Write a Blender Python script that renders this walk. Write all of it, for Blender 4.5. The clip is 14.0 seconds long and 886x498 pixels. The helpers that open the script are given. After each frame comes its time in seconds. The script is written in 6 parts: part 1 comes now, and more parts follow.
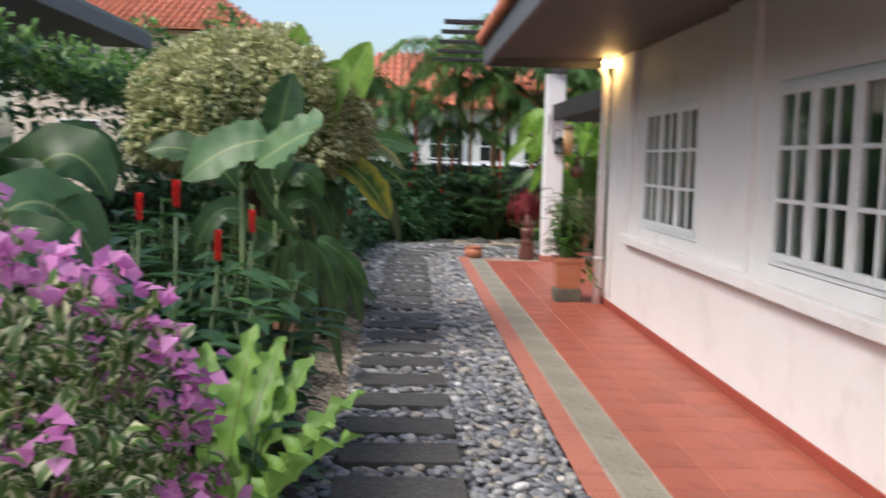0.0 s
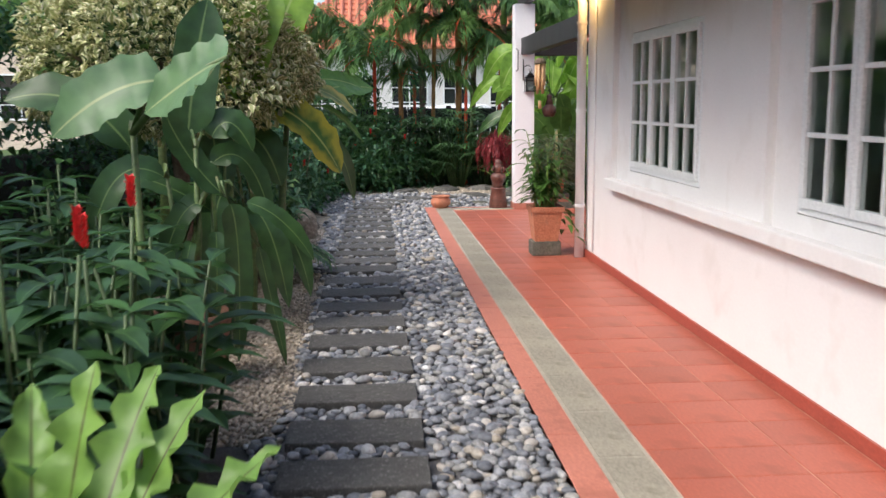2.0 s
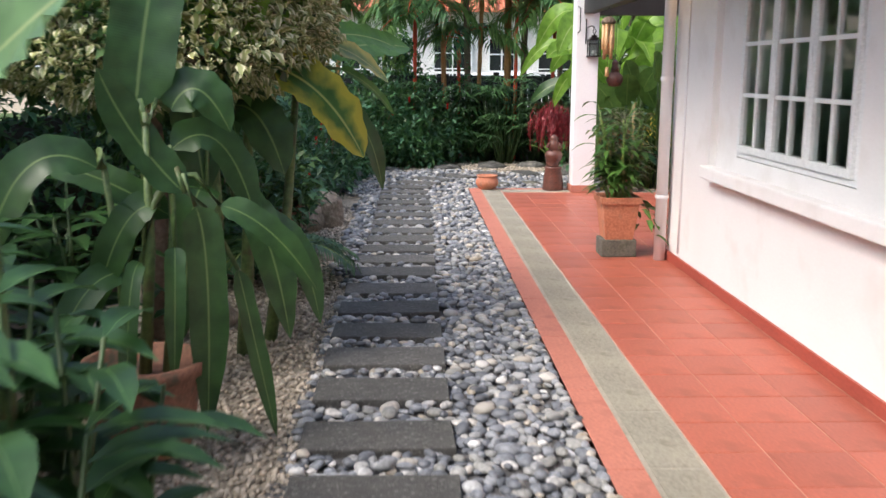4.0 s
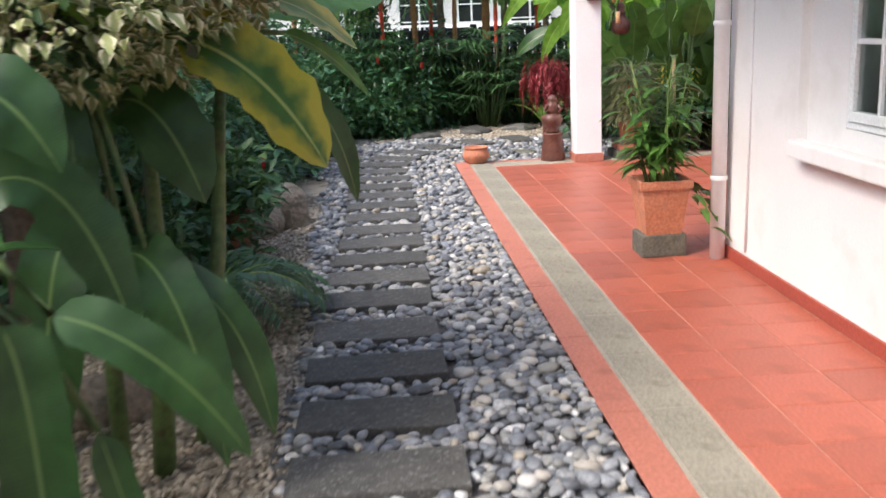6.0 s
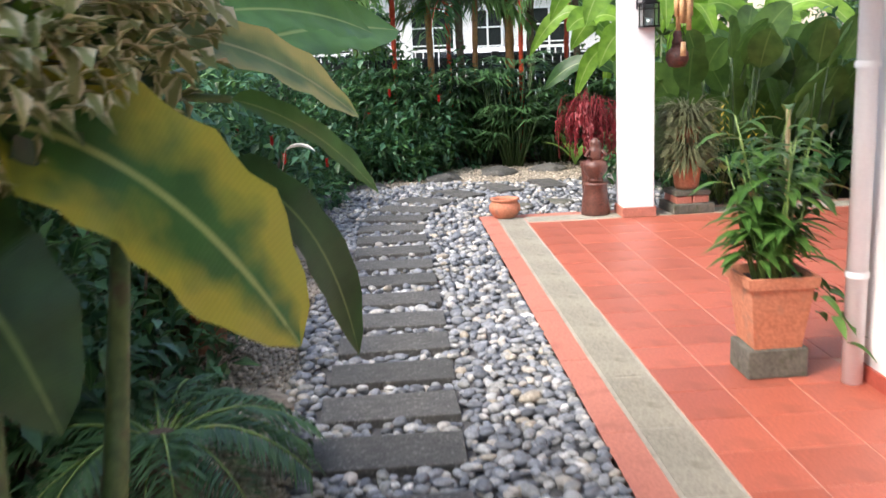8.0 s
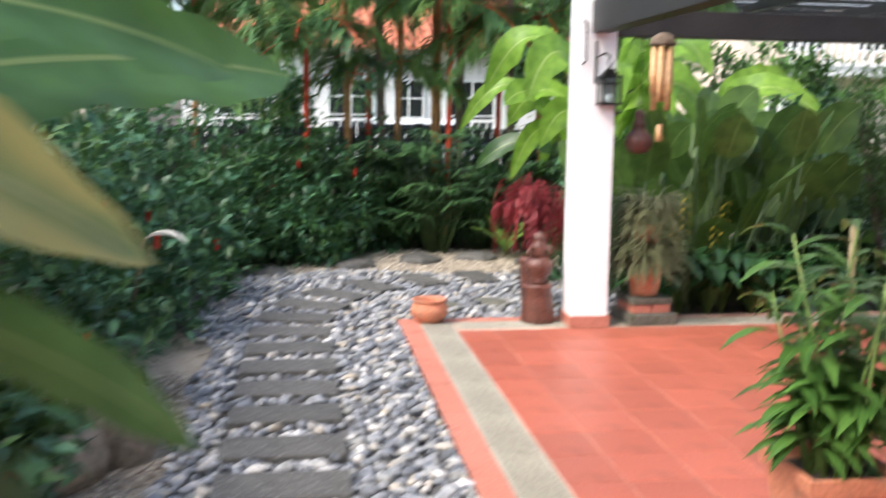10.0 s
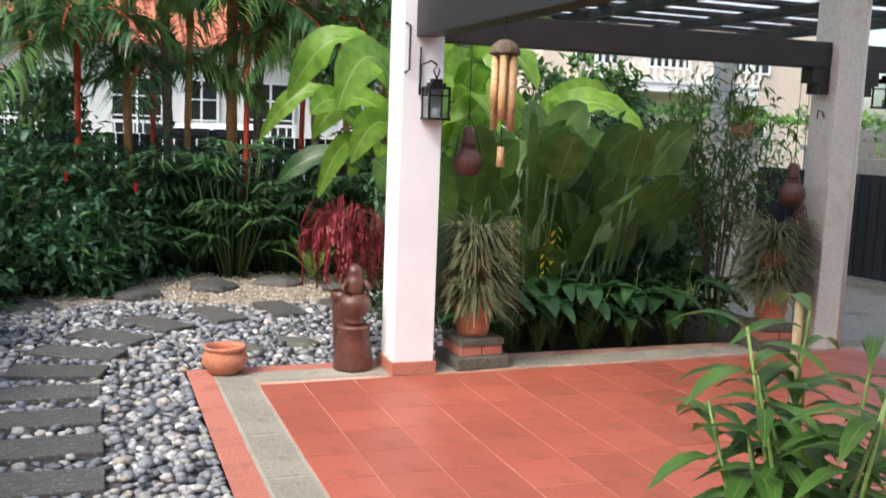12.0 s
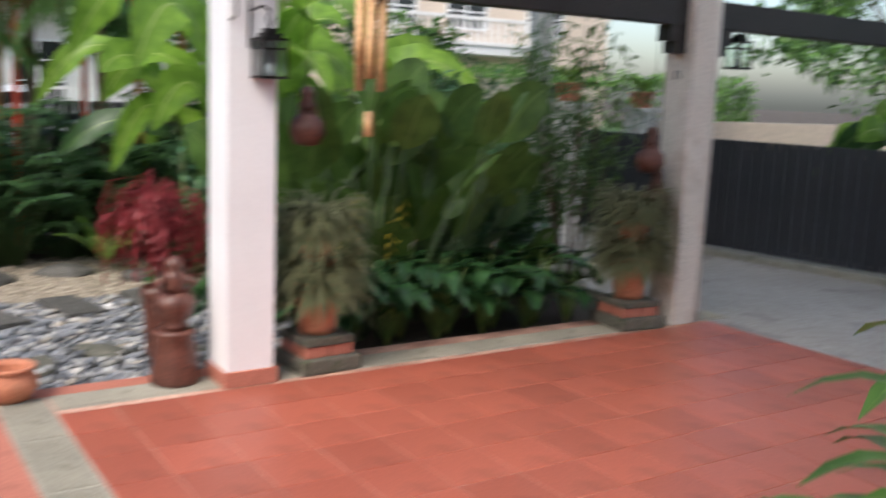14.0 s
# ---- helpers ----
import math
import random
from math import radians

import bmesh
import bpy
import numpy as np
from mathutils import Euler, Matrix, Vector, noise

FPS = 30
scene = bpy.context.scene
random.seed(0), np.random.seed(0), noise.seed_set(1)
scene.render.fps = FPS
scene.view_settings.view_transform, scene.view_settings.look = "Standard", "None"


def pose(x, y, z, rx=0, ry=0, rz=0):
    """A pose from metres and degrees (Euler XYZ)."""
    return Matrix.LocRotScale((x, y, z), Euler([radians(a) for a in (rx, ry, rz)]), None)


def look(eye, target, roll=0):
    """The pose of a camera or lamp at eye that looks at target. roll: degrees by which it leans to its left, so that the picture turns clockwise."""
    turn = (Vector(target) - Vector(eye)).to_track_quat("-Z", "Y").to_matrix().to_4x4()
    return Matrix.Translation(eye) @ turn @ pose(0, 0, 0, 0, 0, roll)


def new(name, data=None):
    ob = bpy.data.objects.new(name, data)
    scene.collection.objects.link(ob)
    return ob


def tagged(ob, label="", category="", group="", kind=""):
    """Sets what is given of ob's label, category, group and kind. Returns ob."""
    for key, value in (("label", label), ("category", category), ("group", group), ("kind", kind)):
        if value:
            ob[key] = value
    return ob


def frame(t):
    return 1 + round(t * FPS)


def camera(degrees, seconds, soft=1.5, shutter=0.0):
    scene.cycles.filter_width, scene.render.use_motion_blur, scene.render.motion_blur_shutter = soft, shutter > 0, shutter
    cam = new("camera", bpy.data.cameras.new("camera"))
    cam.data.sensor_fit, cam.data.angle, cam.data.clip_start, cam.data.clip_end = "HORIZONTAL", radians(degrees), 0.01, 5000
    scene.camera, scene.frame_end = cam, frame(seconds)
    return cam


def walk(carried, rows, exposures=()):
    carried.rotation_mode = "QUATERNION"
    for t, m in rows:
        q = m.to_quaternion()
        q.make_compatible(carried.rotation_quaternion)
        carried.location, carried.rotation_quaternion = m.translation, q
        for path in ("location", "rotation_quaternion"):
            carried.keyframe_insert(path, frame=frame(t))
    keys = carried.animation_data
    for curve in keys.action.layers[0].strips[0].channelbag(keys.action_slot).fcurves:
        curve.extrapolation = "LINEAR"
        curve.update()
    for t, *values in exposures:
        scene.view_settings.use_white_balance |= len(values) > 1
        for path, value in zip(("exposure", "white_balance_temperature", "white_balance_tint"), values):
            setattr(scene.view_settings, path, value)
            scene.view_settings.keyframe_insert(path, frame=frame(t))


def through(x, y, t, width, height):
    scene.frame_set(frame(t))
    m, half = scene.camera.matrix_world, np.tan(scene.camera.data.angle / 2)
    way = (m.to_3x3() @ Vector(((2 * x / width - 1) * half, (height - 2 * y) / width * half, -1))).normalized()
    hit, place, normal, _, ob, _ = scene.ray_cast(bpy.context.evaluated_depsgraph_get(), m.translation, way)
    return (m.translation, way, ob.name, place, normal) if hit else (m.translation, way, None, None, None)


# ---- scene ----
cam = camera(49.9, 14.0, shutter=0.8)
EXPOSURES = [(0.0, 0.75), (1.0, 0.75), (2.0, 0.98), (5.0, 1.2), (7.0, 1.4), (9.5, 1.7), (10.0, 1.5), (11.0, 1.2), (13.0, 1.05), (14.0, 0.88)]
PATH = [
    (0, (-0.175, -0.339, 1.509), (-0.088, 1.65, 1.319), 1.6),
    (0.5, (-0.17, -0.233, 1.51), (0.022, 1.746, 1.292), 0.6),
    (1, (-0.119, 0.077, 1.479), (-0.052, 2.065, 1.276), -0.7),
    (1.5, (-0.068, 0.385, 1.48), (0.035, 2.364, 1.212), 1.0),
    (2, (-0.074, 0.739, 1.481), (0.077, 2.71, 1.177), -0.4),
    (2.5, (-0.028, 1.14, 1.46), (0.084, 3.118, 1.182), 1.8),
    (2.7, (-0.009, 1.283, 1.456), (0.083, 3.256, 1.14), 2.0),
    (4.8, (-0.037, 3.144, 1.461), (0.029, 5.101, 1.052), -0.2),
    (5, (-0.027, 3.328, 1.471), (0.016, 5.279, 1.033), 0.2),
    (5.5, (-0.082, 3.785, 1.436), (-0.046, 5.713, 0.906), -1.4),
    (6, (-0.091, 4.163, 1.476), (0.03, 6.105, 1.012), -2.5),
    (6.5, (-0.076, 4.577, 1.482), (0.075, 6.515, 1.011), -0.9),
    (7, (-0.06, 4.934, 1.521), (0.101, 6.875, 1.065), -2.9),
    (7.2, (-0.082, 5.094, 1.526), (0.032, 7.042, 1.087), -3.2),
    (9.3, (-0.092, 6.769, 1.634), (0.105, 8.717, 1.223), 0.7),
    (9.5, (-0.12, 6.912, 1.639), (0.129, 8.855, 1.237), 0.7),
    (10, (-0.009, 7.25, 1.538), (0.283, 9.208, 1.258), 0.8),
    (10.5, (0.213, 7.612, 1.643), (0.79, 9.514, 1.423), 2.6),
    (11, (0.109, 7.946, 1.746), (0.821, 9.796, 1.48), 1.7),
    (11.5, (0.124, 8.176, 1.676), (0.733, 10.066, 1.435), 0.8),
    (12, (0.127, 8.256, 1.604), (0.827, 10.111, 1.342), 2.2),
    (12.5, (0.131, 8.37, 1.64), (0.84, 10.214, 1.333), 1.5),
    (13, (0.176, 8.623, 1.647), (0.99, 10.431, 1.385), 3.3),
    (13.5, (0.159, 8.884, 1.617), (1.013, 10.658, 1.269), 2.1),
    (14, (0.199, 9.231, 1.581), (1.289, 10.877, 1.259), 2.3),
]
walk(cam, [(t, look(eye, target, roll)) for t, eye, target, roll in PATH], exposures=EXPOSURES)

# ---- world and sun: bright overcast late afternoon ----
world = bpy.data.worlds.new("sky")
scene.world = world
world.use_nodes = True
wn = world.node_tree
sky = wn.nodes.new("ShaderNodeTexSky")
sky.sky_type, sky.sun_disc = "NISHITA", False
sky.sun_elevation, sky.sun_rotation = radians(48), radians(-119)
sky.air_density, sky.dust_density, sky.ozone_density = 1.0, 3.2, 1.0
wn.links.new(sky.outputs["Color"], wn.nodes["Background"].inputs["Color"])
wn.nodes["Background"].inputs["Strength"].default_value = 0.15
sun_data = bpy.data.lights.new("sun", "SUN")
sun_data.energy, sun_data.angle, sun_data.color = 1.4, radians(30), (1.0, 0.97, 0.93)
sun = new("sun", sun_data)
sun.matrix_world = look((-6.3, 6.0, 8.0), (0, 9.5, 0))


# ---- materials ----
class Nodes:
    """Short hand for building one node material."""

    def __init__(self, name):
        self.m = bpy.data.materials.new(name)
        self.m.use_nodes = True
        self.t = self.m.node_tree
        self.bsdf = self.t.nodes["Principled BSDF"]
        self.out = self.t.nodes["Material Output"]

    def add(self, kind, **sockets):
        n = self.t.nodes.new(kind)
        for key, value in sockets.items():
            self.put(n, key.replace("_", " "), value)
        return n

    def put(self, n, key, value):
        if hasattr(value, "links"):
            self.t.links.new(value, n.inputs[key])
        else:
            n.inputs[key].default_value = value

    def noise(self, scale, detail=4.0, space="Object", stretch=None):
        co = self.t.nodes.new("ShaderNodeTexCoord").outputs[space]
        if stretch:
            mp = self.add("ShaderNodeMapping", Vector=co, Scale=stretch)
            co = mp.outputs["Vector"]
        return self.add("ShaderNodeTexNoise", Vector=co, Scale=scale, Detail=detail).outputs["Fac"]

    def ramp(self, fac, a, b, lo=0.35, hi=0.65):
        r = self.t.nodes.new("ShaderNodeValToRGB")
        r.color_ramp.elements[0].position, r.color_ramp.elements[1].position = lo, hi
        r.color_ramp.elements[0].color, r.color_ramp.elements[1].color = (*a, 1), (*b, 1)
        self.t.links.new(fac, r.inputs["Fac"])
        return r.outputs["Color"]

    def mix(self, fac, a, b, kind="MIX"):
        n = self.t.nodes.new("ShaderNodeMix")
        n.data_type, n.blend_type = "RGBA", kind
        for i, v in ((0, fac), (6, a), (7, b)):
            if hasattr(v, "links"):
                self.t.links.new(v, n.inputs[i])
            else:
                n.inputs[i].default_value = (*v, 1) if isinstance(v, tuple) and len(v) == 3 else v
        return n.outputs[2]

    def bump(self, height, strength=0.3, distance=0.01):
        b = self.add("ShaderNodeBump", Strength=strength, Distance=distance, Height=height)
        self.put(self.bsdf, "Normal", b.outputs["Normal"])

    def maths(self, op, a, b=0.0):
        n = self.t.nodes.new("ShaderNodeMath")
        n.operation = op
        for i, v in ((0, a), (1, b)):
            if hasattr(v, "links"):
                self.t.links.new(v, n.inputs[i])
            else:
                n.inputs[i].default_value = v
        return n.outputs[0]


def surface(name, a, b, rough=0.6, big=2.0, fine=40.0, bump=0.3, depth=0.004, metal=0.0, spread=0.0, stain=None, space="Object", gloss_vary=0.15, grain_mix=0.35):
    """A worn surface: two colours mixed by coarse noise, fine grain, optional stains, random shade per object."""
    n = Nodes(name)
    coarse, grain = n.noise(big, 5.0, space), n.noise(fine, 6.0, space)
    colour = n.ramp(coarse, a, b, 0.3, 0.7)
    colour = n.mix(grain_mix, colour, n.ramp(grain, tuple(c * 0.7 for c in a), tuple(min(1, c * 1.25) for c in b)), "MIX")
    if stain:
        patch = n.noise(big * 2.7, 6.0, space)
        mask = n.ramp(patch, (0, 0, 0), (1, 1, 1), 0.56, 0.72)
        colour = n.mix(mask, colour, stain)
    if spread:
        r = n.t.nodes.new("ShaderNodeObjectInfo").outputs["Random"]
        f = n.maths("MULTIPLY_ADD", r, spread)
        f.node.inputs[2].default_value = 1 - spread / 2
        colour = n.mix(1.0, colour, n.add("ShaderNodeCombineColor", Red=f, Green=f, Blue=f).outputs["Color"], "MULTIPLY")
    n.put(n.bsdf, "Base Color", colour)
    rr = n.maths("MULTIPLY_ADD", coarse, gloss_vary)
    rr.node.inputs[2].default_value = rough - gloss_vary / 2
    n.put(n.bsdf, "Roughness", rr)
    n.put(n.bsdf, "Metallic", metal)
    n.bump(grain, bump, depth)
    return n.m


def leafy(name, dark, light, edge=None, rib=None, rough=0.42, through=0.35, vein=0.0, patch=None, lo=0.1, hi=0.9):
    """A leaf: shade varies leaf by leaf, a rib down the middle, optional pale margin, side veins and yellowing."""
    n = Nodes(name)
    geo = n.t.nodes.new("ShaderNodeNewGeometry")
    colour = n.ramp(geo.outputs["Random Per Island"], dark, light, lo, hi)
    colour = n.mix(0.4, colour, n.ramp(n.noise(9.0), tuple(c * 0.6 for c in dark), tuple(c * 1.2 for c in light)))
    uv = n.t.nodes.new("ShaderNodeUVMap").outputs["UV"]
    sep = n.add("ShaderNodeSeparateXYZ", Vector=uv)
    across = n.maths("ABSOLUTE", n.maths("SUBTRACT", sep.outputs["X"], 0.5))
    if patch:
        f = n.maths("ADD", n.maths("MULTIPLY", across, 0.9), n.maths("MULTIPLY", n.noise(7.0, 3.0), 0.75))
        f = n.maths("ADD", f, n.maths("MULTIPLY", sep.outputs["Y"], 0.22))
        colour = n.mix(n.ramp(f, (0, 0, 0), (1, 1, 1), 0.62, 0.86), colour, patch)
    if edge:
        wob = n.maths("ADD", across, n.maths("MULTIPLY", n.maths("SUBTRACT", n.noise(60.0, 2.0), 0.5), 0.35))
        colour = n.mix(n.ramp(wob, (0, 0, 0), (1, 1, 1), 0.17, 0.27), colour, edge)
    if rib:
        colour = n.mix(n.ramp(across, (1, 1, 1), (0, 0, 0), 0.012, 0.035), colour, rib)
    if vein:
        w = n.add("ShaderNodeTexWave", Vector=uv, Scale=26.0, Distortion=1.5)
        w.bands_direction = "Y"
        n.bump(w.outputs["Fac"], vein * 0.4, 0.003)
        colour = n.mix(n.maths("MULTIPLY", w.outputs["Fac"], 0.06), colour, tuple(c * 0.6 for c in dark))
    n.put(n.bsdf, "Base Color", colour)
    n.put(n.bsdf, "Roughness", rough)
    tr = n.add("ShaderNodeBsdfTranslucent", Color=colour)
    mx = n.add("ShaderNodeMixShader", Fac=through)
    n.t.links.new(n.bsdf.outputs[0], mx.inputs[1])
    n.t.links.new(tr.outputs[0], mx.inputs[2])
    n.t.links.new(mx.outputs[0], n.out.inputs["Surface"])
    return n.m


def pane_glass(name):
    n = Nodes(name)
    n.put(n.bsdf, "Base Color", (0.85, 0.92, 0.9, 1))
    n.put(n.bsdf, "Roughness", 0.03)
    n.put(n.bsdf, "Transmission Weight", 1.0)
    n.put(n.bsdf, "IOR", 1.45)
    n.bump(n.noise(3.0), 0.05, 0.002)
    return n.m


M_PLASTER = surface("white_plaster", (0.80, 0.78, 0.77), (0.86, 0.85, 0.84), 0.7, 1.2, 60, 0.15, 0.002, stain=(0.76, 0.735, 0.715), grain_mix=0.07)
M_COLUMN = surface("white_column_paint", (0.80, 0.79, 0.80), (0.87, 0.86, 0.87), 0.55, 1.5, 70, 0.12, 0.002, grain_mix=0.07)
M_CREAM = surface("cream_column_paint", (0.66, 0.62, 0.55), (0.76, 0.73, 0.66), 0.6, 1.8, 60, 0.15, 0.002, stain=(0.56, 0.51, 0.43))
M_WHITEWOOD = surface("white_window_paint", (0.76, 0.79, 0.79), (0.84, 0.86, 0.86), 0.45, 4, 90, 0.1, 0.001)
M_TILE = surface("terracotta_tile", (0.33, 0.082, 0.05), (0.43, 0.12, 0.075), 0.42, 1.4, 70, 0.2, 0.002, spread=0.24, stain=(0.27, 0.075, 0.048), gloss_vary=0.3)
M_GROUT = surface("grout", (0.26, 0.10, 0.07), (0.66, 0.42, 0.32), 0.85, 3, 50, 0.3, 0.002)
M_EDGE = surface("terracotta_edging", (0.38, 0.13, 0.085), (0.50, 0.19, 0.135), 0.6, 2.0, 60, 0.25, 0.003, spread=0.15, stain=(0.31, 0.10, 0.07))
M_SKIRT = surface("dark_red_skirting", (0.30, 0.06, 0.04), (0.40, 0.09, 0.06), 0.5, 3, 60, 0.2, 0.002)
M_GRATE = surface("drain_concrete", (0.27, 0.25, 0.20), (0.40, 0.37, 0.30), 0.8, 2.5, 80, 0.5, 0.003, stain=(0.21, 0.20, 0.15))
M_STONE = surface("pebble_washed_slab", (0.045, 0.044, 0.04), (0.115, 0.11, 0.10), 0.7, 22, 150, 1.0, 0.008, spread=0.45, stain=(0.24, 0.23, 0.215))
M_CONCRETE = surface("driveway_concrete", (0.27, 0.25, 0.22), (0.40, 0.37, 0.33), 0.7, 0.8, 40, 0.3, 0.003, stain=(0.20, 0.18, 0.155))
M_SOIL_SHADE = surface("dark_soil_and_hedge_shade", (0.035, 0.026, 0.018), (0.10, 0.078, 0.055), 0.95, 3, 30, 1.0, 0.02)
M_BED = surface("grit_bed", (0.06, 0.06, 0.06), (0.14, 0.13, 0.125), 0.9, 6, 60, 1.0, 0.01)
M_GRITBED = surface("tan_grit_bed", (0.20, 0.17, 0.13), (0.40, 0.34, 0.26), 0.95, 5, 90, 1.0, 0.008, stain=(0.09, 0.07, 0.05))
M_ASPHALT = surface("asphalt", (0.045, 0.045, 0.046), (0.075, 0.073, 0.07), 0.85, 1, 60, 0.5, 0.004)
M_GRASS = surface("verge_grass", (0.03, 0.07, 0.015), (0.07, 0.13, 0.03), 0.9, 3, 50, 1.0, 0.02)
M_DARKWOOD = surface("black_stained_timber", (0.012, 0.011, 0.011), (0.03, 0.027, 0.026), 0.5, 4, 60, 0.3, 0.002)
M_FASCIA = surface("grey_fascia", (0.06, 0.06, 0.068), (0.09, 0.09, 0.10), 0.5, 2, 40, 0.1, 0.001)
M_SOFFIT = surface("brown_soffit", (0.045, 0.038, 0.04), (0.07, 0.06, 0.06), 0.6, 1.5, 40, 0.15, 0.002)
M_ROOFTILE = surface("clay_roof_tile", (0.42, 0.12, 0.06), (0.62, 0.22, 0.12), 0.7, 2, 30, 0.4, 0.004, spread=0.3, stain=(0.30, 0.11, 0.07))
M_GREENROOF = surface("green_metal_roof", (0.07, 0.13, 0.11), (0.11, 0.18, 0.15), 0.45, 1, 30, 0.1, 0.001)
M_POT = surface("terracotta_pot", (0.42, 0.14, 0.07), (0.58, 0.24, 0.14), 0.75, 5, 60, 0.4, 0.003, stain=(0.33, 0.17, 0.11))
M_POTDARK = surface("weathered_clay_pot", (0.17, 0.075, 0.045), (0.27, 0.13, 0.08), 0.8, 5, 60, 0.4, 0.003, stain=(0.09, 0.08, 0.05))
M_GLAZE = surface("dark_red_stoneware", (0.075, 0.03, 0.022), (0.15, 0.055, 0.038), 0.4, 9, 60, 0.5, 0.004, stain=(0.045, 0.02, 0.017))
M_PLINTH = surface("mossy_concrete", (0.07, 0.07, 0.055), (0.16, 0.15, 0.12), 0.9, 7, 60, 0.8, 0.006, stain=(0.05, 0.065, 0.03))
M_IRON = surface("black_iron", (0.012, 0.012, 0.013), (0.025, 0.024, 0.023), 0.45, 6, 60, 0.2, 0.001, metal=0.6)
M_BAMBOO = surface("bamboo", (0.42, 0.23, 0.10), (0.58, 0.36, 0.18), 0.45, 5, 60, 0.2, 0.001, spread=0.3, stain=(0.30, 0.16, 0.07))
M_STAKE = surface("bamboo_stake", (0.36, 0.27, 0.14), (0.48, 0.37, 0.21), 0.6, 5, 60, 0.2, 0.001)
M_TRUNK = surface("bark", (0.09, 0.06, 0.042), (0.19, 0.14, 0.10), 0.9, 6, 40, 1.0, 0.01)
M_STALKRED = surface("red_palm_sheath", (0.55, 0.035, 0.02), (0.72, 0.09, 0.03), 0.45, 3, 40, 0.2, 0.002)
M_STALKORANGE = surface("ringed_palm_stem", (0.30, 0.13, 0.05), (0.52, 0.26, 0.08), 0.55, 5, 40, 0.4, 0.004, stain=(0.22, 0.15, 0.07))
M_STALKGREEN = surface("green_stalk", (0.10, 0.20, 0.04), (0.24, 0.34, 0.09), 0.45, 5, 40, 0.2, 0.002, stain=(0.32, 0.32, 0.10))
M_STALKMID = surface("banana_stalk", (0.05, 0.10, 0.03), (0.13, 0.19, 0.06), 0.5, 5, 40, 0.2, 0.002, stain=(0.10, 0.08, 0.04))
M_STALKDARK = surface("dark_green_stalk", (0.025, 0.06, 0.018), (0.07, 0.12, 0.035), 0.5, 5, 40, 0.2, 0.002)
M_FARWALL = surface("far_white_wall", (0.74, 0.72, 0.70), (0.82, 0.81, 0.79), 0.8, 0.6, 20, 0.1, 0.002)
M_FARCREAM = surface("far_cream_wall", (0.60, 0.50, 0.40), (0.68, 0.58, 0.47), 0.8, 0.5, 20, 0.1, 0.002)
M_CARWHITE = surface("white_car_paint", (0.78, 0.79, 0.80), (0.82, 0.83, 0.84), 0.2, 1, 20, 0.0, 0.001)
M_DARKGLASS = surface("dark_glass", (0.015, 0.018, 0.02), (0.03, 0.034, 0.036), 0.08, 1, 20, 0.0, 0.001)
M_RUBBER = surface("rubber", (0.015, 0.015, 0.015), (0.03, 0.03, 0.03), 0.8, 5, 50, 0.3, 0.002)
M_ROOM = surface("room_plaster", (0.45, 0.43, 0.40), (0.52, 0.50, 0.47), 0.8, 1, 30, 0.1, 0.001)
M_ROCK = surface("rough_rock", (0.16, 0.13, 0.10), (0.33, 0.28, 0.22), 0.9, 4, 25, 1.0, 0.03, stain=(0.08, 0.09, 0.05))
M_CHARCOAL = surface("charcoal_gate_paint", (0.022, 0.023, 0.028), (0.042, 0.043, 0.05), 0.5, 2, 50, 0.2, 0.002, spread=0.3)
M_GLASS = pane_glass("window_glass")


def pebble_material(name, space_random):
    """Grey, slate-blue, white and tan river pebbles."""
    n = Nodes(name)
    if space_random:
        r = n.t.nodes.new("ShaderNodeObjectInfo").outputs["Random"]
    else:
        r = n.t.nodes.new("ShaderNodeNewGeometry").outputs["Random Per Island"]
    cr = n.t.nodes.new("ShaderNodeValToRGB")
    stops = ((0.0, (0.085, 0.09, 0.10)), (0.25, (0.16, 0.17, 0.19)), (0.5, (0.27, 0.28, 0.30)), (0.7, (0.24, 0.235, 0.215)), (0.82, (0.44, 0.44, 0.44)), (0.93, (0.36, 0.31, 0.24)), (1.0, (0.68, 0.67, 0.66)))
    while len(cr.color_ramp.elements) < len(stops):
        cr.color_ramp.elements.new(0.5)
    for e, (p, c) in zip(cr.color_ramp.elements, stops):
        e.position, e.color = p, (*c, 1)
    n.t.links.new(r, cr.inputs["Fac"])
    grain = n.noise(55.0, 6.0)
    colour = n.mix(0.5, cr.outputs["Color"], n.mix(1.0, cr.outputs["Color"], n.ramp(grain, (0.55, 0.55, 0.55), (1.5, 1.5, 1.5)), "MULTIPLY"))
    n.put(n.bsdf, "Base Color", colour)
    n.put(n.bsdf, "Roughness", 0.5)
    n.bump(grain, 0.2, 0.002)
    return n.m


M_PEBBLE = pebble_material("river_pebble", True)
M_PEBBLES = pebble_material("river_pebbles_many", False)


def gravel_material():
    n = Nodes("tan_gravel")
    r = n.t.nodes.new("ShaderNodeNewGeometry").outputs["Random Per Island"]
    n.put(n.bsdf, "Base Color", n.ramp(r, (0.20, 0.165, 0.125), (0.60, 0.52, 0.42), 0.0, 1.0))
    n.put(n.bsdf, "Roughness", 0.85)
    n.bump(n.noise(120.0), 0.3, 0.002)
    return n.m


M_GRAVEL = gravel_material()


def frosted_roof():
    n = Nodes("polycarbonate")
    n.put(n.bsdf, "Base Color", (0.85, 0.88, 0.9, 1))
    n.put(n.bsdf, "Roughness", 0.35)
    tr = n.add("ShaderNodeBsdfTranslucent", Color=(0.85, 0.88, 0.9, 1))
    mx = n.add("ShaderNodeMixShader", Fac=0.8)
    n.t.links.new(n.bsdf.outputs[0], mx.inputs[1])
    n.t.links.new(tr.outputs[0], mx.inputs[2])
    n.t.links.new(mx.outputs[0], n.out.inputs["Surface"])
    return n.m


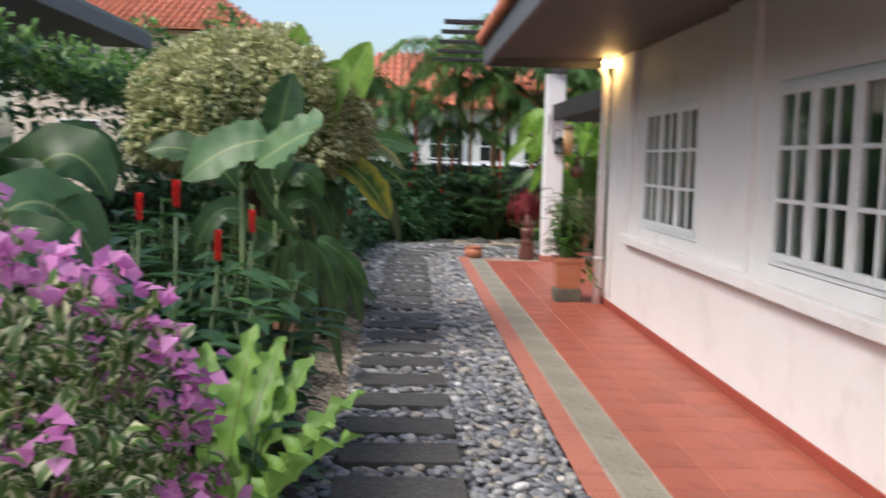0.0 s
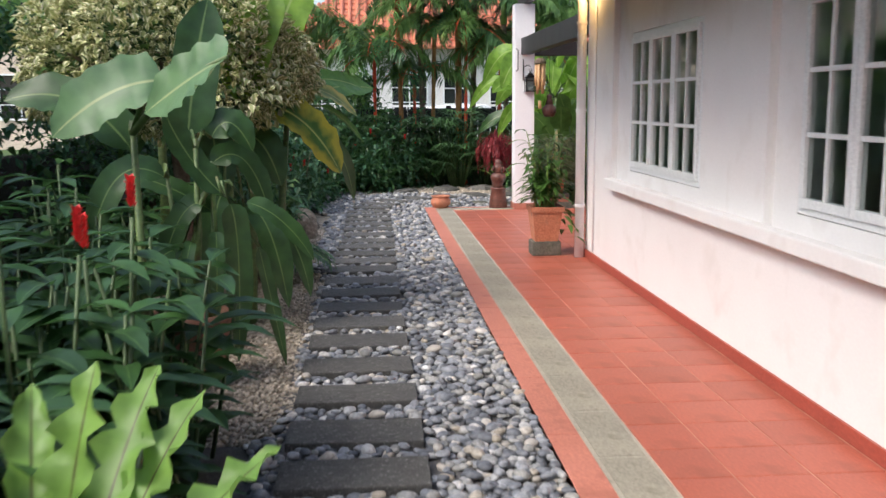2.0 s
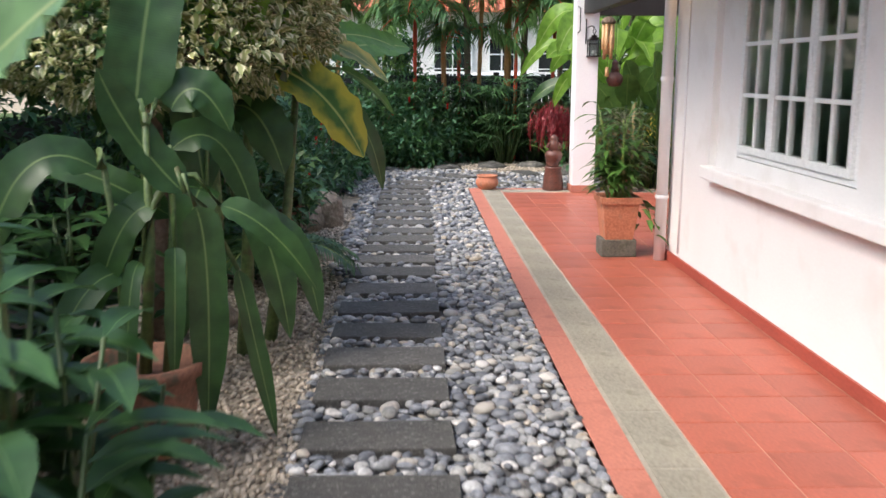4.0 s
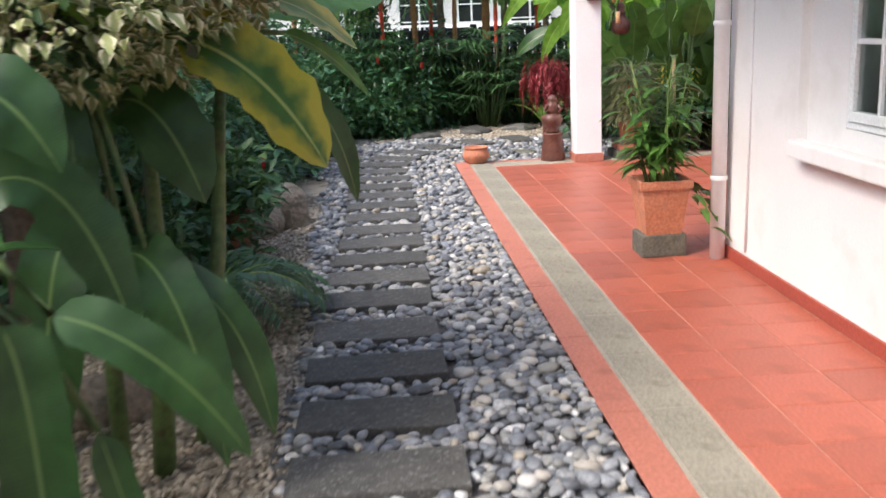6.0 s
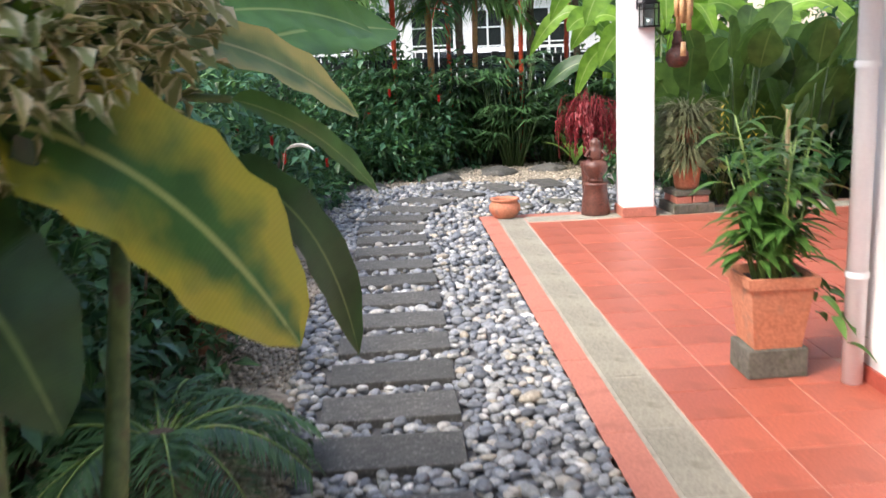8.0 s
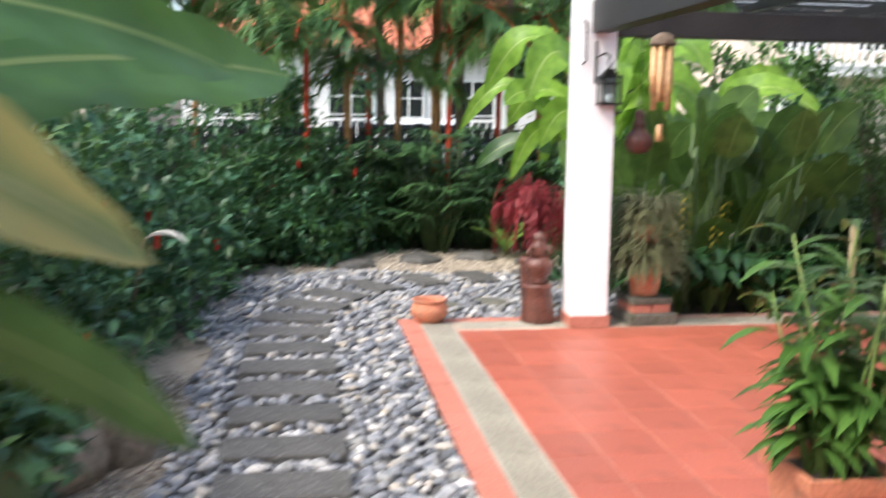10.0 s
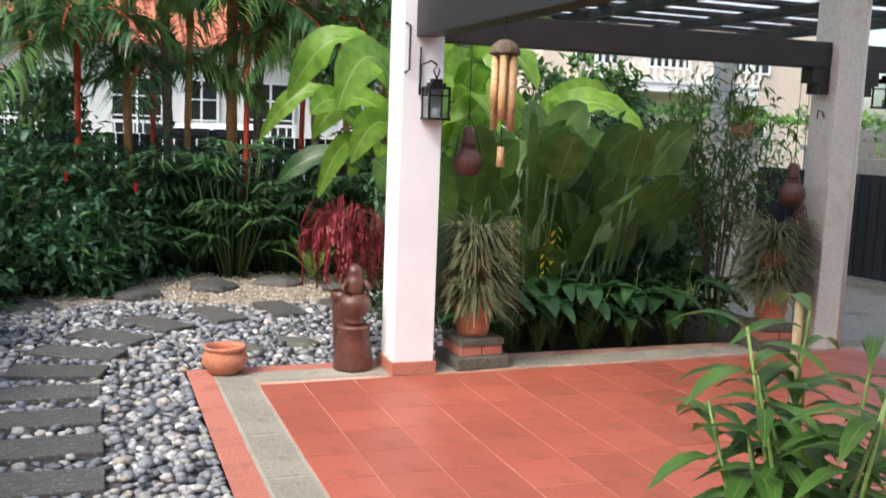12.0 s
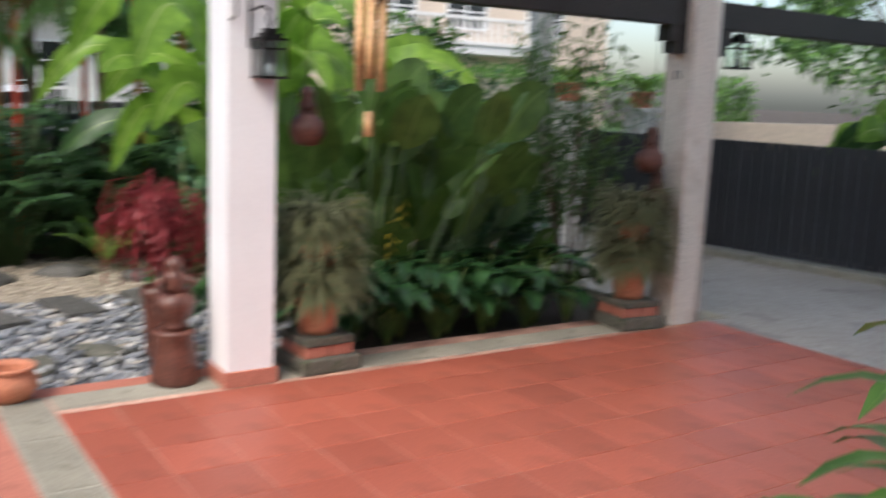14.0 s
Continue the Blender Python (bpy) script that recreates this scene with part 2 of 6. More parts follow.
M_POLY = frosted_roof()


def lamp_glow(name, colour, strength):
    n = Nodes(name)
    n.put(n.bsdf, "Base Color", (0.9, 0.8, 0.6, 1))
    n.put(n.bsdf, "Emission Color", (*colour, 1))
    n.put(n.bsdf, "Emission Strength", strength)
    return n.m


M_BULB = lamp_glow("lit_bulb", (1.0, 0.62, 0.22), 22.0)

L_BANANA = leafy("banana_leaf", (0.018, 0.052, 0.016), (0.055, 0.13, 0.034), rib=(0.16, 0.25, 0.08), rough=0.38, vein=0.35)
L_BANANA_PALE = leafy("pale_banana_leaf", (0.09, 0.19, 0.085), (0.15, 0.28, 0.12), rib=(0.34, 0.42, 0.20), rough=0.4, vein=0.35)
L_YELLOWING = leafy("yellowing_banana_leaf", (0.05, 0.15, 0.04), (0.09, 0.22, 0.05), rib=(0.42, 0.50, 0.16), rough=0.4, vein=0.4, patch=(0.50, 0.47, 0.06))
# Yellow-green leaf; on the sunlit bananas this colour holds the sunlight.
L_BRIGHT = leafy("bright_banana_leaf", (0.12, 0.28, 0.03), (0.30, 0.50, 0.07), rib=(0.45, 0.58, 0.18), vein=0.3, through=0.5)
L_MIDBANANA = leafy("fresh_banana_leaf", (0.06, 0.16, 0.035), (0.12, 0.26, 0.06), rib=(0.30, 0.40, 0.14), rough=0.4, vein=0.35, through=0.45)
L_PALEYELLOW = leafy("pale_yellowing_leaf", (0.17, 0.30, 0.12), (0.26, 0.40, 0.17), rib=(0.50, 0.55, 0.28), rough=0.4, vein=0.4, through=0.4, patch=(0.55, 0.55, 0.20))
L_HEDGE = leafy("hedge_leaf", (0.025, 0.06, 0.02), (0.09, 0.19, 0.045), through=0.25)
L_HEDGETOP = leafy("fresh_hedge_leaf", (0.08, 0.19, 0.04), (0.20, 0.38, 0.09), through=0.4)
L_TOPIARY = leafy("cream_variegated_leaf", (0.20, 0.24, 0.07), (0.42, 0.45, 0.19), edge=(0.80, 0.76, 0.50), through=0.25, rough=0.5)
L_BOUG = leafy("bougainvillea_variegated_leaf", (0.06, 0.13, 0.03), (0.13, 0.25, 0.05), edge=(0.62, 0.64, 0.40), through=0.3)
L_BRACT = leafy("pink_bract", (0.58, 0.14, 0.48), (0.85, 0.42, 0.75), through=0.45, rough=0.6)
L_FERN = leafy("nest_fern_frond", (0.14, 0.30, 0.055), (0.26, 0.45, 0.10), rib=(0.10, 0.12, 0.03), through=0.4, vein=0.3)
L_GINGER = leafy("ginger_leaf", (0.022, 0.065, 0.02), (0.06, 0.15, 0.04), rib=(0.12, 0.22, 0.07))
L_RED = leafy("red_flower_bract", (0.45, 0.012, 0.015), (0.75, 0.03, 0.03), through=0.2)
L_DARKRED = leafy("maroon_hanging_leaf", (0.16, 0.012, 0.018), (0.42, 0.06, 0.07), through=0.3)
L_SHRUB = leafy("dark_shrub_leaf", (0.028, 0.085, 0.045), (0.09, 0.22, 0.10), through=0.25)
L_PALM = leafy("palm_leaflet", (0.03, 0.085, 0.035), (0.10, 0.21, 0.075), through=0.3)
# Lit copy of the palm leaflet: sunlight put into a brighter green.
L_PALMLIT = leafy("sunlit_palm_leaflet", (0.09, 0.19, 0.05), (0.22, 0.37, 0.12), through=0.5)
L_SPIDER = leafy("spider_plant_blade", (0.04, 0.07, 0.025), (0.12, 0.15, 0.06), edge=(0.26, 0.26, 0.15), through=0.3)
L_CALATHEA = leafy("paddle_leaf", (0.045, 0.11, 0.02), (0.12, 0.22, 0.045), rib=(0.17, 0.27, 0.07), vein=0.3, through=0.3, rough=0.45)
L_PEACE = leafy("peace_lily_leaf", (0.018, 0.055, 0.02), (0.05, 0.13, 0.04), rough=0.25, through=0.2)
L_POTTED = leafy("glossy_potted_leaf", (0.04, 0.11, 0.022), (0.11, 0.24, 0.05), rib=(0.16, 0.30, 0.07), rough=0.35)
L_FINE = leafy("fine_tree_leaf", (0.05, 0.11, 0.03), (0.13, 0.24, 0.06), through=0.35)
L_YELLOW = leafy("yellow_bract", (0.60, 0.42, 0.03), (0.80, 0.62, 0.08), through=0.3)
L_DEAD = leafy("dry_pale_leaf", (0.42, 0.40, 0.34), (0.62, 0.60, 0.54), through=0.2)


# ---- mesh tools ----
class Build:
    """Collects faces for one mesh, with UVs and materials."""

    def __init__(self):
        self.v, self.f, self.uv, self.mi, self.mats = [], [], [], [], []

    def slot(self, m):
        if m not in self.mats:
            self.mats.append(m)
        return self.mats.index(m)

    def face(self, ids, m, uvs=None):
        self.f.append(ids)
        self.mi.append(self.slot(m))
        self.uv.extend(uvs if uvs else [(0.5, 0.5)] * len(ids))

    def box(self, x0, y0, z0, x1, y1, z1, m, turn=None):
        k = len(self.v)
        pts = [(x, y, z) for z in (z0, z1) for y in (y0, y1) for x in (x0, x1)]
        self.v.extend([tuple(turn @ Vector(p)) for p in pts] if turn else pts)
        for q in ((0, 2, 3, 1), (4, 5, 7, 6), (0, 1, 5, 4), (2, 6, 7, 3), (0, 4, 6, 2), (1, 3, 7, 5)):
            self.face([k + i for i in q], m)

    def lathe(self, profile, m, centre=(0, 0, 0), n=24, caps=True):
        k = len(self.v)
        for r, z in profile:
            for i in range(n):
                a = 2 * math.pi * i / n
                self.v.append((centre[0] + r * math.cos(a), centre[1] + r * math.sin(a), centre[2] + z))
        for j in range(len(profile) - 1):
            for i in range(n):
                self.face([k + j * n + i, k + j * n + (i + 1) % n, k + (j + 1) * n + (i + 1) % n, k + (j + 1) * n + i], m)
        if caps:
            self.face([k + i for i in range(n)][::-1], m)
            self.face([k + (len(profile) - 1) * n + i for i in range(n)], m)

    def tube(self, pts, radii, m, n=8):
        k = len(self.v)
        pts = [Vector(p) for p in pts]
        for j, p in enumerate(pts):
            d = (pts[min(j + 1, len(pts) - 1)] - pts[max(j - 1, 0)]).normalized()
            a = d.orthogonal().normalized() if abs(d.z) < 0.9 else (Vector((1, 0, 0)) - d * d.x).normalized()
            b = d.cross(a)
            r = radii[j] if isinstance(radii, (list, tuple)) else radii
            for i in range(n):
                w = 2 * math.pi * i / n
                self.v.append(tuple(p + (a * math.cos(w) + b * math.sin(w)) * r))
        for j in range(len(pts) - 1):
            for i in range(n):
                self.face([k + j * n + i, k + j * n + (i + 1) % n, k + (j + 1) * n + (i + 1) % n, k + (j + 1) * n + i], m)
        self.face([k + i for i in range(n)][::-1], m)
        self.face([k + (len(pts) - 1) * n + i for i in range(n)], m)

    def leaf(self, p, d, up, length, width, m, fold=0.15, droop=0.2):
        """A small folded leaf of four triangles from p along d."""
        k = len(self.v)
        side = d.cross(up)
        if side.length < 1e-4:
            side = d.orthogonal()
        side.normalize()
        nrm = side.cross(d).normalized()
        mid = p + d * length * 0.5
        tip = p + d * length - nrm * droop * length
        self.v.extend((tuple(p), tuple(mid + side * width / 2 + nrm * fold * width), tuple(mid), tuple(mid - side * width / 2 + nrm * fold * width), tuple(tip)))
        self.face([k, k + 2, k + 1], m, [(0.5, 0), (0.5, 0.5), (0, 0.5)])
        self.face([k, k + 3, k + 2], m, [(0.5, 0), (1, 0.5), (0.5, 0.5)])
        self.face([k + 1, k + 2, k + 4], m, [(0, 0.5), (0.5, 0.5), (0.5, 1)])
        self.face([k + 2, k + 3, k + 4], m, [(0.5, 0.5), (1, 0.5), (0.5, 1)])

    def blade(self, p0, p1, p2, width, m, up=Vector((0, 0, 1)), segs=12, fold=0.12, wave=0.0, shape="banana", torn=0.0, seed=0, twist=0.0):
        """A long leaf blade along a bent line p0-p1-p2, with a channelled midrib and rippled edges."""
        rng = random.Random(seed)
        p0, p1, p2 = Vector(p0), Vector(p1), Vector(p2)
        k, ph = len(self.v), rng.random() * 6.28
        cols = (-1.0, -0.55, 0.0, 0.55, 1.0)
        for j in range(segs + 1):
            t = j / segs
            c = p0 * (1 - t) ** 2 + p1 * 2 * t * (1 - t) + p2 * t * t
            d = ((p1 - p0) * (1 - t) + (p2 - p1) * t).normalized()
            side = d.cross(up)
            side = side.normalized() if side.length > 1e-3 else d.orthogonal().normalized()
            if twist:
                side = Matrix.Rotation(twist * (t - 0.3), 3, d) @ side
            nrm = side.cross(d).normalized()
            if shape == "banana":
                w = min(1.0, (t / 0.13) ** 0.6 if t > 0 else 0) * min(1.0, ((1 - t) / 0.28) ** 0.62)
            elif shape == "oval":
                w = math.sin(math.pi * t ** 0.85) ** 0.7
            elif shape == "strap":
                w = (0.35 + 0.65 * min(1, t / 0.5)) * min(1.0, ((1 - t) / 0.3) ** 0.6)
            else:
                w = math.sin(math.pi * min(1, t * 0.92 + 0.08)) ** 0.8
            w = max(w, 0.02) * width / 2
            for u in cols:
                e = abs(u)
                lift = fold * e * w * 2 + wave * w * e * e * math.sin(t * segs * 1.9 + ph + u)
                ww = w * (1 - torn * rng.random() * (e == 1.0))
                self.v.append(tuple(c + side * ww * u + nrm * lift))
        for j in range(segs):
            for i in range(4):
                a = k + j * 5 + i
                uvs = [((cols[i] + 1) / 2, j / segs), ((cols[i + 1] + 1) / 2, j / segs), ((cols[i + 1] + 1) / 2, (j + 1) / segs), ((cols[i] + 1) / 2, (j + 1) / segs)]
                self.face([a, a + 1, a + 6, a + 5], m, uvs)

    def ob(self, name, parent=None, smooth=True, at=None, bevel=0.0):
        me = bpy.data.meshes.new(name)
        me.from_pydata(self.v, [], self.f)
        for m in self.mats:
            me.materials.append(m)
        me.polygons.foreach_set("material_index", self.mi)
        layer = me.uv_layers.new(name="UVMap")
        layer.data.foreach_set("uv", [c for p in self.uv for c in p])
        me.polygons.foreach_set("use_smooth", [smooth] * len(me.polygons))
        if bevel:
            bm = bmesh.new()
            bm.from_mesh(me)
            bmesh.ops.bevel(bm, geom=bm.edges[:], offset=bevel, segments=2, affect="EDGES", profile=0.6)
            bm.to_mesh(me)
            bm.free()
        me.update()
        o = new(name, me)
        if parent:
            o.parent = parent
        if at is not None:
            o.matrix_basis = at
        return o


def empty(name, x, y, z=0.0, label="", category="", group=""):
    o = new(name)
    o.empty_display_size = 0.1
    o.matrix_basis = pose(x, y, z)
    return tagged(o, label, category, group)


def box_ob(name, x0, y0, z0, x1, y1, z1, m, parent=None, bevel=0.004, at=None):
    b = Build()
    b.box(x0, y0, z0, x1, y1, z1, m)
    return b.ob(name, parent, smooth=False, bevel=bevel, at=at)


def lathe_ob(name, profile, m, parent=None, at=None, n=28):
    b = Build()
    b.lathe(profile, m, n=n)
    return b.ob(name, parent, at=at)


def unit(rng):
    v = Vector((rng.gauss(0, 1), rng.gauss(0, 1), rng.gauss(0, 1)))
    return v.normalized()


# ---- ground ----
g = Build()
g.box(-400, -400, -0.6, 400, 400, -0.07, M_SOIL_SHADE)
tagged(g.ob("ground", smooth=False), "dark garden soil running out to the street", "ground", kind="structure")
g = Build()
g.box(-1.0, -2.5, -0.069, 0.70, 4.9, -0.042, M_BED)
g.box(-0.50, 4.9, -0.069, 0.70, 9.3, -0.042, M_BED)
g.box(-0.62, 9.3, -0.069, 0.70, 14.3, -0.042, M_BED)
g.box(-2.2, 14.3, -0.069, 3.0, 16.6, -0.052, M_BED)
g.box(-2.0, 4.9, -0.069, -0.50, 9.3, -0.050, M_GRITBED)
g.box(-2.0, 9.3, -0.069, -0.62, 14.3, -0.050, M_GRITBED)
g.box(-2.9, 16.6, -0.069, 3.6, 18.2, -0.056, M_GRITBED)
tagged(g.ob("ground_path_bed", smooth=False), "dark grit bed under the river pebbles", "ground", kind="structure")
g = Build()
g.box(-60, 21.5, -0.068, 60, 28.5, -0.02, M_ASPHALT)
tagged(g.ob("road", smooth=False), "grey asphalt street beyond the garden fence", "road", kind="structure")
g = Build()
g.box(-60, 28.5, -0.068, 60, 60, 0.05, M_GRASS)
tagged(g.ob("pavement_verge", smooth=False), "green grass verge across the street", "ground", kind="structure")
driveway = box_ob("driveway", 5.66, 2, -0.069, 9.4, 21.4, -0.012, M_CONCRETE, bevel=0)
tagged(driveway, "stained grey concrete driveway behind the gate", "driveway", kind="structure")

# ---- house ----
WALL, RECESS, WEST_END = 2.00, 2.05, 9.74
WINDOWS = ((6.74, 8.40, 3), (3.20, 5.31, 4))
w = Build()
w.box(WALL, -6, -0.06, 2.25, WEST_END, 0.80, M_PLASTER)
for a, b in ((8.80, WEST_END), (5.60, 6.14), (1.2, 2.9), (-6, 0.2)):
    w.box(WALL, a, 0.80, 2.25, b, 2.58, M_PLASTER)
for a, b in ((6.14, 8.80), (2.9, 5.60), (0.2, 1.2)):
    w.box(RECESS, a, 2.02, 2.25, b, 2.58, M_PLASTER)
    w.box(RECESS, a, 0.80, 2.25, b, 0.92, M_PLASTER)
for a, b in ((6.14, 6.74), (8.40, 8.80), (2.9, 3.20), (5.31, 5.60)):
    w.box(RECESS, a, 0.92, 2.25, b, 2.02, M_PLASTER)
w.box(RECESS, 0.2, 0.92, 2.25, 1.2, 2.02, M_PLASTER)
tagged(w.ob("wall_west", smooth=False), "white plastered bungalow wall with shallow pilasters", "wall", kind="structure")
w = Build()
w.box(2.25, WEST_END - 0.22, -0.06, 7.0, WEST_END, 2.58, M_PLASTER)
tagged(w.ob("wall_north", smooth=False), "white plastered end wall of the bungalow", "wall", kind="structure")
w = Build()
w.box(6.8, -6, -0.06, 7.0, WEST_END - 0.22, 2.58, M_PLASTER)
w.box(2.25, -6, -0.06, 6.8, -5.8, 2.58, M_PLASTER)
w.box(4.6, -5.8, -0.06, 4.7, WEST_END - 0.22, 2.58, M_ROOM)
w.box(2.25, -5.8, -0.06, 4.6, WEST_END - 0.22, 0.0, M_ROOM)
tagged(w.ob("wall_inner", smooth=False), "dim inner walls of the bungalow rooms", "wall", kind="structure")
s = Build()
s.box(1.91, 2.75, 0.755, 1.999, 8.72, 0.84, M_PLASTER)
tagged(s.ob("trim_sill", smooth=False, bevel=0.012), "thick white plaster ledge under the windows", "sill", kind="structure")
s = Build()
s.box(1.985, -6, 0.001, 1.999, 9.72, 0.075, M_SKIRT)
s.box(1.985, 9.742, 0.001, 5.6, 9.754, 0.075, M_SKIRT)
tagged(s.ob("baseboard", smooth=False), "dark red painted skirting along the wall", "skirting", kind="structure")


def window(number, y0, y1, leaves):
    z0, z1 = 0.925, 2.015
    o = empty("window_%d" % number, RECESS, (y0 + y1) / 2, z0)
    tagged(o, "closed white wooden casement window with small panes", "window", "bungalow windows", "structure")
    h, half = z1 - z0, (y1 - y0) / 2
    f = Build()
    f.box(0.0, -half, 0, 0.09, half, 0.035, M_WHITEWOOD)
    f.box(0.0, -half, h - 0.035, 0.09, half, h, M_WHITEWOOD)
    f.box(0.0, -half, 0.035, 0.09, -half + 0.035, h - 0.035, M_WHITEWOOD)
    f.box(0.0, half - 0.035, 0.035, 0.09, half, h - 0.035, M_WHITEWOOD)
    f.ob("frame", o, smooth=False, bevel=0.004)
    lw = (2 * half - 0.07) / leaves
    for i in range(leaves):
        a = -half + 0.035 + i * lw + 0.003
        b = a + lw - 0.006
        c = Build()
        x0, x1, t = -0.018, 0.03, 0.045
        c.box(x0, a, 0.037, x1, b, 0.037 + t, M_WHITEWOOD)
        c.box(x0, a, h - 0.037 - t, x1, b, h - 0.037, M_WHITEWOOD)
        c.box(x0, a, 0.037 + t, x1, a + t, h - 0.037 - t, M_WHITEWOOD)
        c.box(x0, b - t, 0.037 + t, x1, b, h - 0.037 - t, M_WHITEWOOD)
        mid = (a + b) / 2
        c.box(x0 + 0.006, mid - 0.012, 0.037 + t, x1 - 0.006, mid + 0.012, h - 0.037 - t, M_WHITEWOOD)
        lo, hi = 0.037 + t, h - 0.037 - t
        for k in (1, 2):
            z = lo + (hi - lo) * k / 3
            for ya, yb in ((a + t, mid - 0.012), (mid + 0.012, b - t)):
                c.box(x0 + 0.006, ya, z - 0.012, x1 - 0.006, yb, z + 0.012, M_WHITEWOOD)
        sash = c.ob("casement", o, smooth=False, bevel=0.003)
        for k in range(3):
            for ya, yb in ((a + t, mid - 0.012), (mid + 0.012, b - t)):
                za, zb = lo + (hi - lo) * k / 3 + 0.012 * (k > 0), lo + (hi - lo) * (k + 1) / 3 - 0.012 * (k < 2)
                p = Build()
                p.box(0.004, ya, za, 0.008, yb, zb, M_GLASS)
                p.ob("pane", sash, smooth=False)


for i, (a, b, n) in enumerate(WINDOWS):
    window(i + 1, a, b, n)

# eave, fascia and roof
e = Build()
e.box(0.70, -6.5, 2.581, 7.4, 9.90, 2.61, M_SOFFIT)
tagged(e.ob("ceiling_soffit", smooth=False), "dark brown boarded soffit under the eave", "soffit", kind="structure")
e = Build()
e.box(0.655, -6.5, 2.50, 0.698, 9.95, 2.74, M_FASCIA)
e.box(0.70, 9.905, 2.50, 7.4, 9.95, 2.74, M_FASCIA)
tagged(e.ob("trim_fascia", smooth=False), "dark grey timber fascia along the eave", "fascia", kind="structure")
roof = empty("roof", 0.63, 2.1, 2.72, "clay tiled roof of the bungalow", "roof")
roof["kind"] = "structure"
r = Build()
k = len(r.v)
r.v.extend([(0, -8.5, 0), (0, 7.95, 0), (3.4, 4.5, 1.75), (3.4, -8.5, 1.75), (7.0, 7.95, 0), (7.0, -8.5, 0)])
r.face([0, 1, 2, 3], M_ROOFTILE)
r.face([1, 4, 2], M_ROOFTILE)
r.face([3, 2, 4, 5], M_ROOFTILE)
r.ob("roof_slope", roof, smooth=False)
r = Build()
for j in range(46):
    y = 7.85 - j * 0.16
    r.tube([(-0.05, y, 0.03), (0.4, y, 0.235)], 0.052, M_ROOFTILE, 10)
r.ob("eave_tile_row", roof, smooth=True)["kind"] = "stuff"

# downpipe, cable and wall spotlight at the corner
p = Build()
p.tube([(0, 0, 0.0), (0, 0, 2.38), (-0.03, 0, 2.45), (-0.06, 0, 2.5)], 0.045, M_COLUMN, 14)
for z in (0.5, 1.4, 2.2):
    p.lathe([(0.05, z - 0.015), (0.053, z), (0.05, z + 0.015)], M_COLUMN, n=14, caps=False)
tagged(p.ob("downpipe", at=pose(1.925, 9.68, 0.001)), "round white plastic rainwater pipe at the house corner", "downpipe")
p = Build()
p.tube([(0, 0, 0.1), (0.004, 0, 1.2), (0, 0, 2.45)], 0.008, M_COLUMN, 6)
tagged(p.ob("cable", at=pose(1.99, 9.40, 0.0)), "thin white cable clipped to the wall", "cable")
lamp = empty("spotlight", 1.985, 9.50, 2.45, "lit warm outdoor spotlight under the eave", "lamp")
p = Build()
p.tube([(0, 0, 0.10), (-0.02, -0.01, 0.06), (-0.02, -0.02, 0.10)], 0.012, M_IRON, 8)
p.lathe([(0.03, 0.085), (0.045, 0.10), (0.05, 0.098)], M_IRON, n=16)
p.ob("bracket", lamp)
for dx, dy in ((-0.02, -0.06), (-0.10, 0.0)):
    p = Build()
    p.lathe([(0.0, -0.045), (0.03, -0.035), (0.045, 0.0), (0.035, 0.03), (0.02, 0.045)], M_BULB, (dx, dy, 0.07), 16)
    p.ob("bulb", lamp)
spot = bpy.data.lights.new("spot_glow", "POINT")
spot.energy, spot.color, spot.shadow_soft_size = 1.3, (1.0, 0.6, 0.25), 0.04
so = new("spot_glow", spot)
so.matrix_basis = pose(1.86, 9.42, 2.45)

# ---- terrace floor ----
terrace = Build()
terrace.box(0.70, -6, -0.069, 1.995, 14.28, -0.0035, M_GROUT)
terrace.box(1.995, 9.745, -0.069, 5.659, 14.28, -0.0035, M_GROUT)
terrace = tagged(terrace.ob("floor_terrace", smooth=False), "terracotta tiled terrace along the bungalow", "floor", kind="structure")

# ---- pergola and carport frame ----
def column(name, x0, y0, x1, y1, top, m, label, skirt):
    o = empty(name, (x0 + x1) / 2, (y0 + y1) / 2, 0, label, "column", "pergola columns")
    hx, hy = (x1 - x0) / 2, (y1 - y0) / 2
    box_ob("shaft", -hx, -hy, 0.0, hx, hy, top, m, o, 0.008)
    if skirt:
        b = Build()
        b.box(-hx - 0.015, -hy - 0.015, 0.0, hx + 0.015, hy + 0.015, 0.085, M_EDGE)
        b.ob("skirting", o, smooth=False, bevel=0.004)
    return o


column("column", 1.94, 13.88, 2.21, 14.15, 2.80, M_COLUMN, "square white painted pergola column with red tiled foot", True)
column("column", 5.28, 13.88, 5.50, 14.14, 2.80, M_CREAM, "square cream painted carport column", False)
c2 = Build()
c2.tube([(0, 0, 0), (0, 0, 2.8)], 0.035, M_CREAM, 12)
tagged(c2.ob("downpipe", at=pose(5.54, 13.93, 0.0)), "cream rainwater pipe beside the carport column", "downpipe")


def beam(x0, y0, z0, x1, y1, z1, name="beam", label="black stained timber beam of the pergola", group="pergola beams"):
    return tagged(box_ob(name, x0, y0, z0, x1, y1, z1, M_DARKWOOD, bevel=0.006), label, "beam", group)


beam(2.02, 9.76, 2.12, 2.15, 13.875, 2.34)
beam(2.215, 13.95, 2.11, 5.275, 14.08, 2.30)
beam(5.505, 13.95, 2.11, 8.3, 14.08, 2.30)
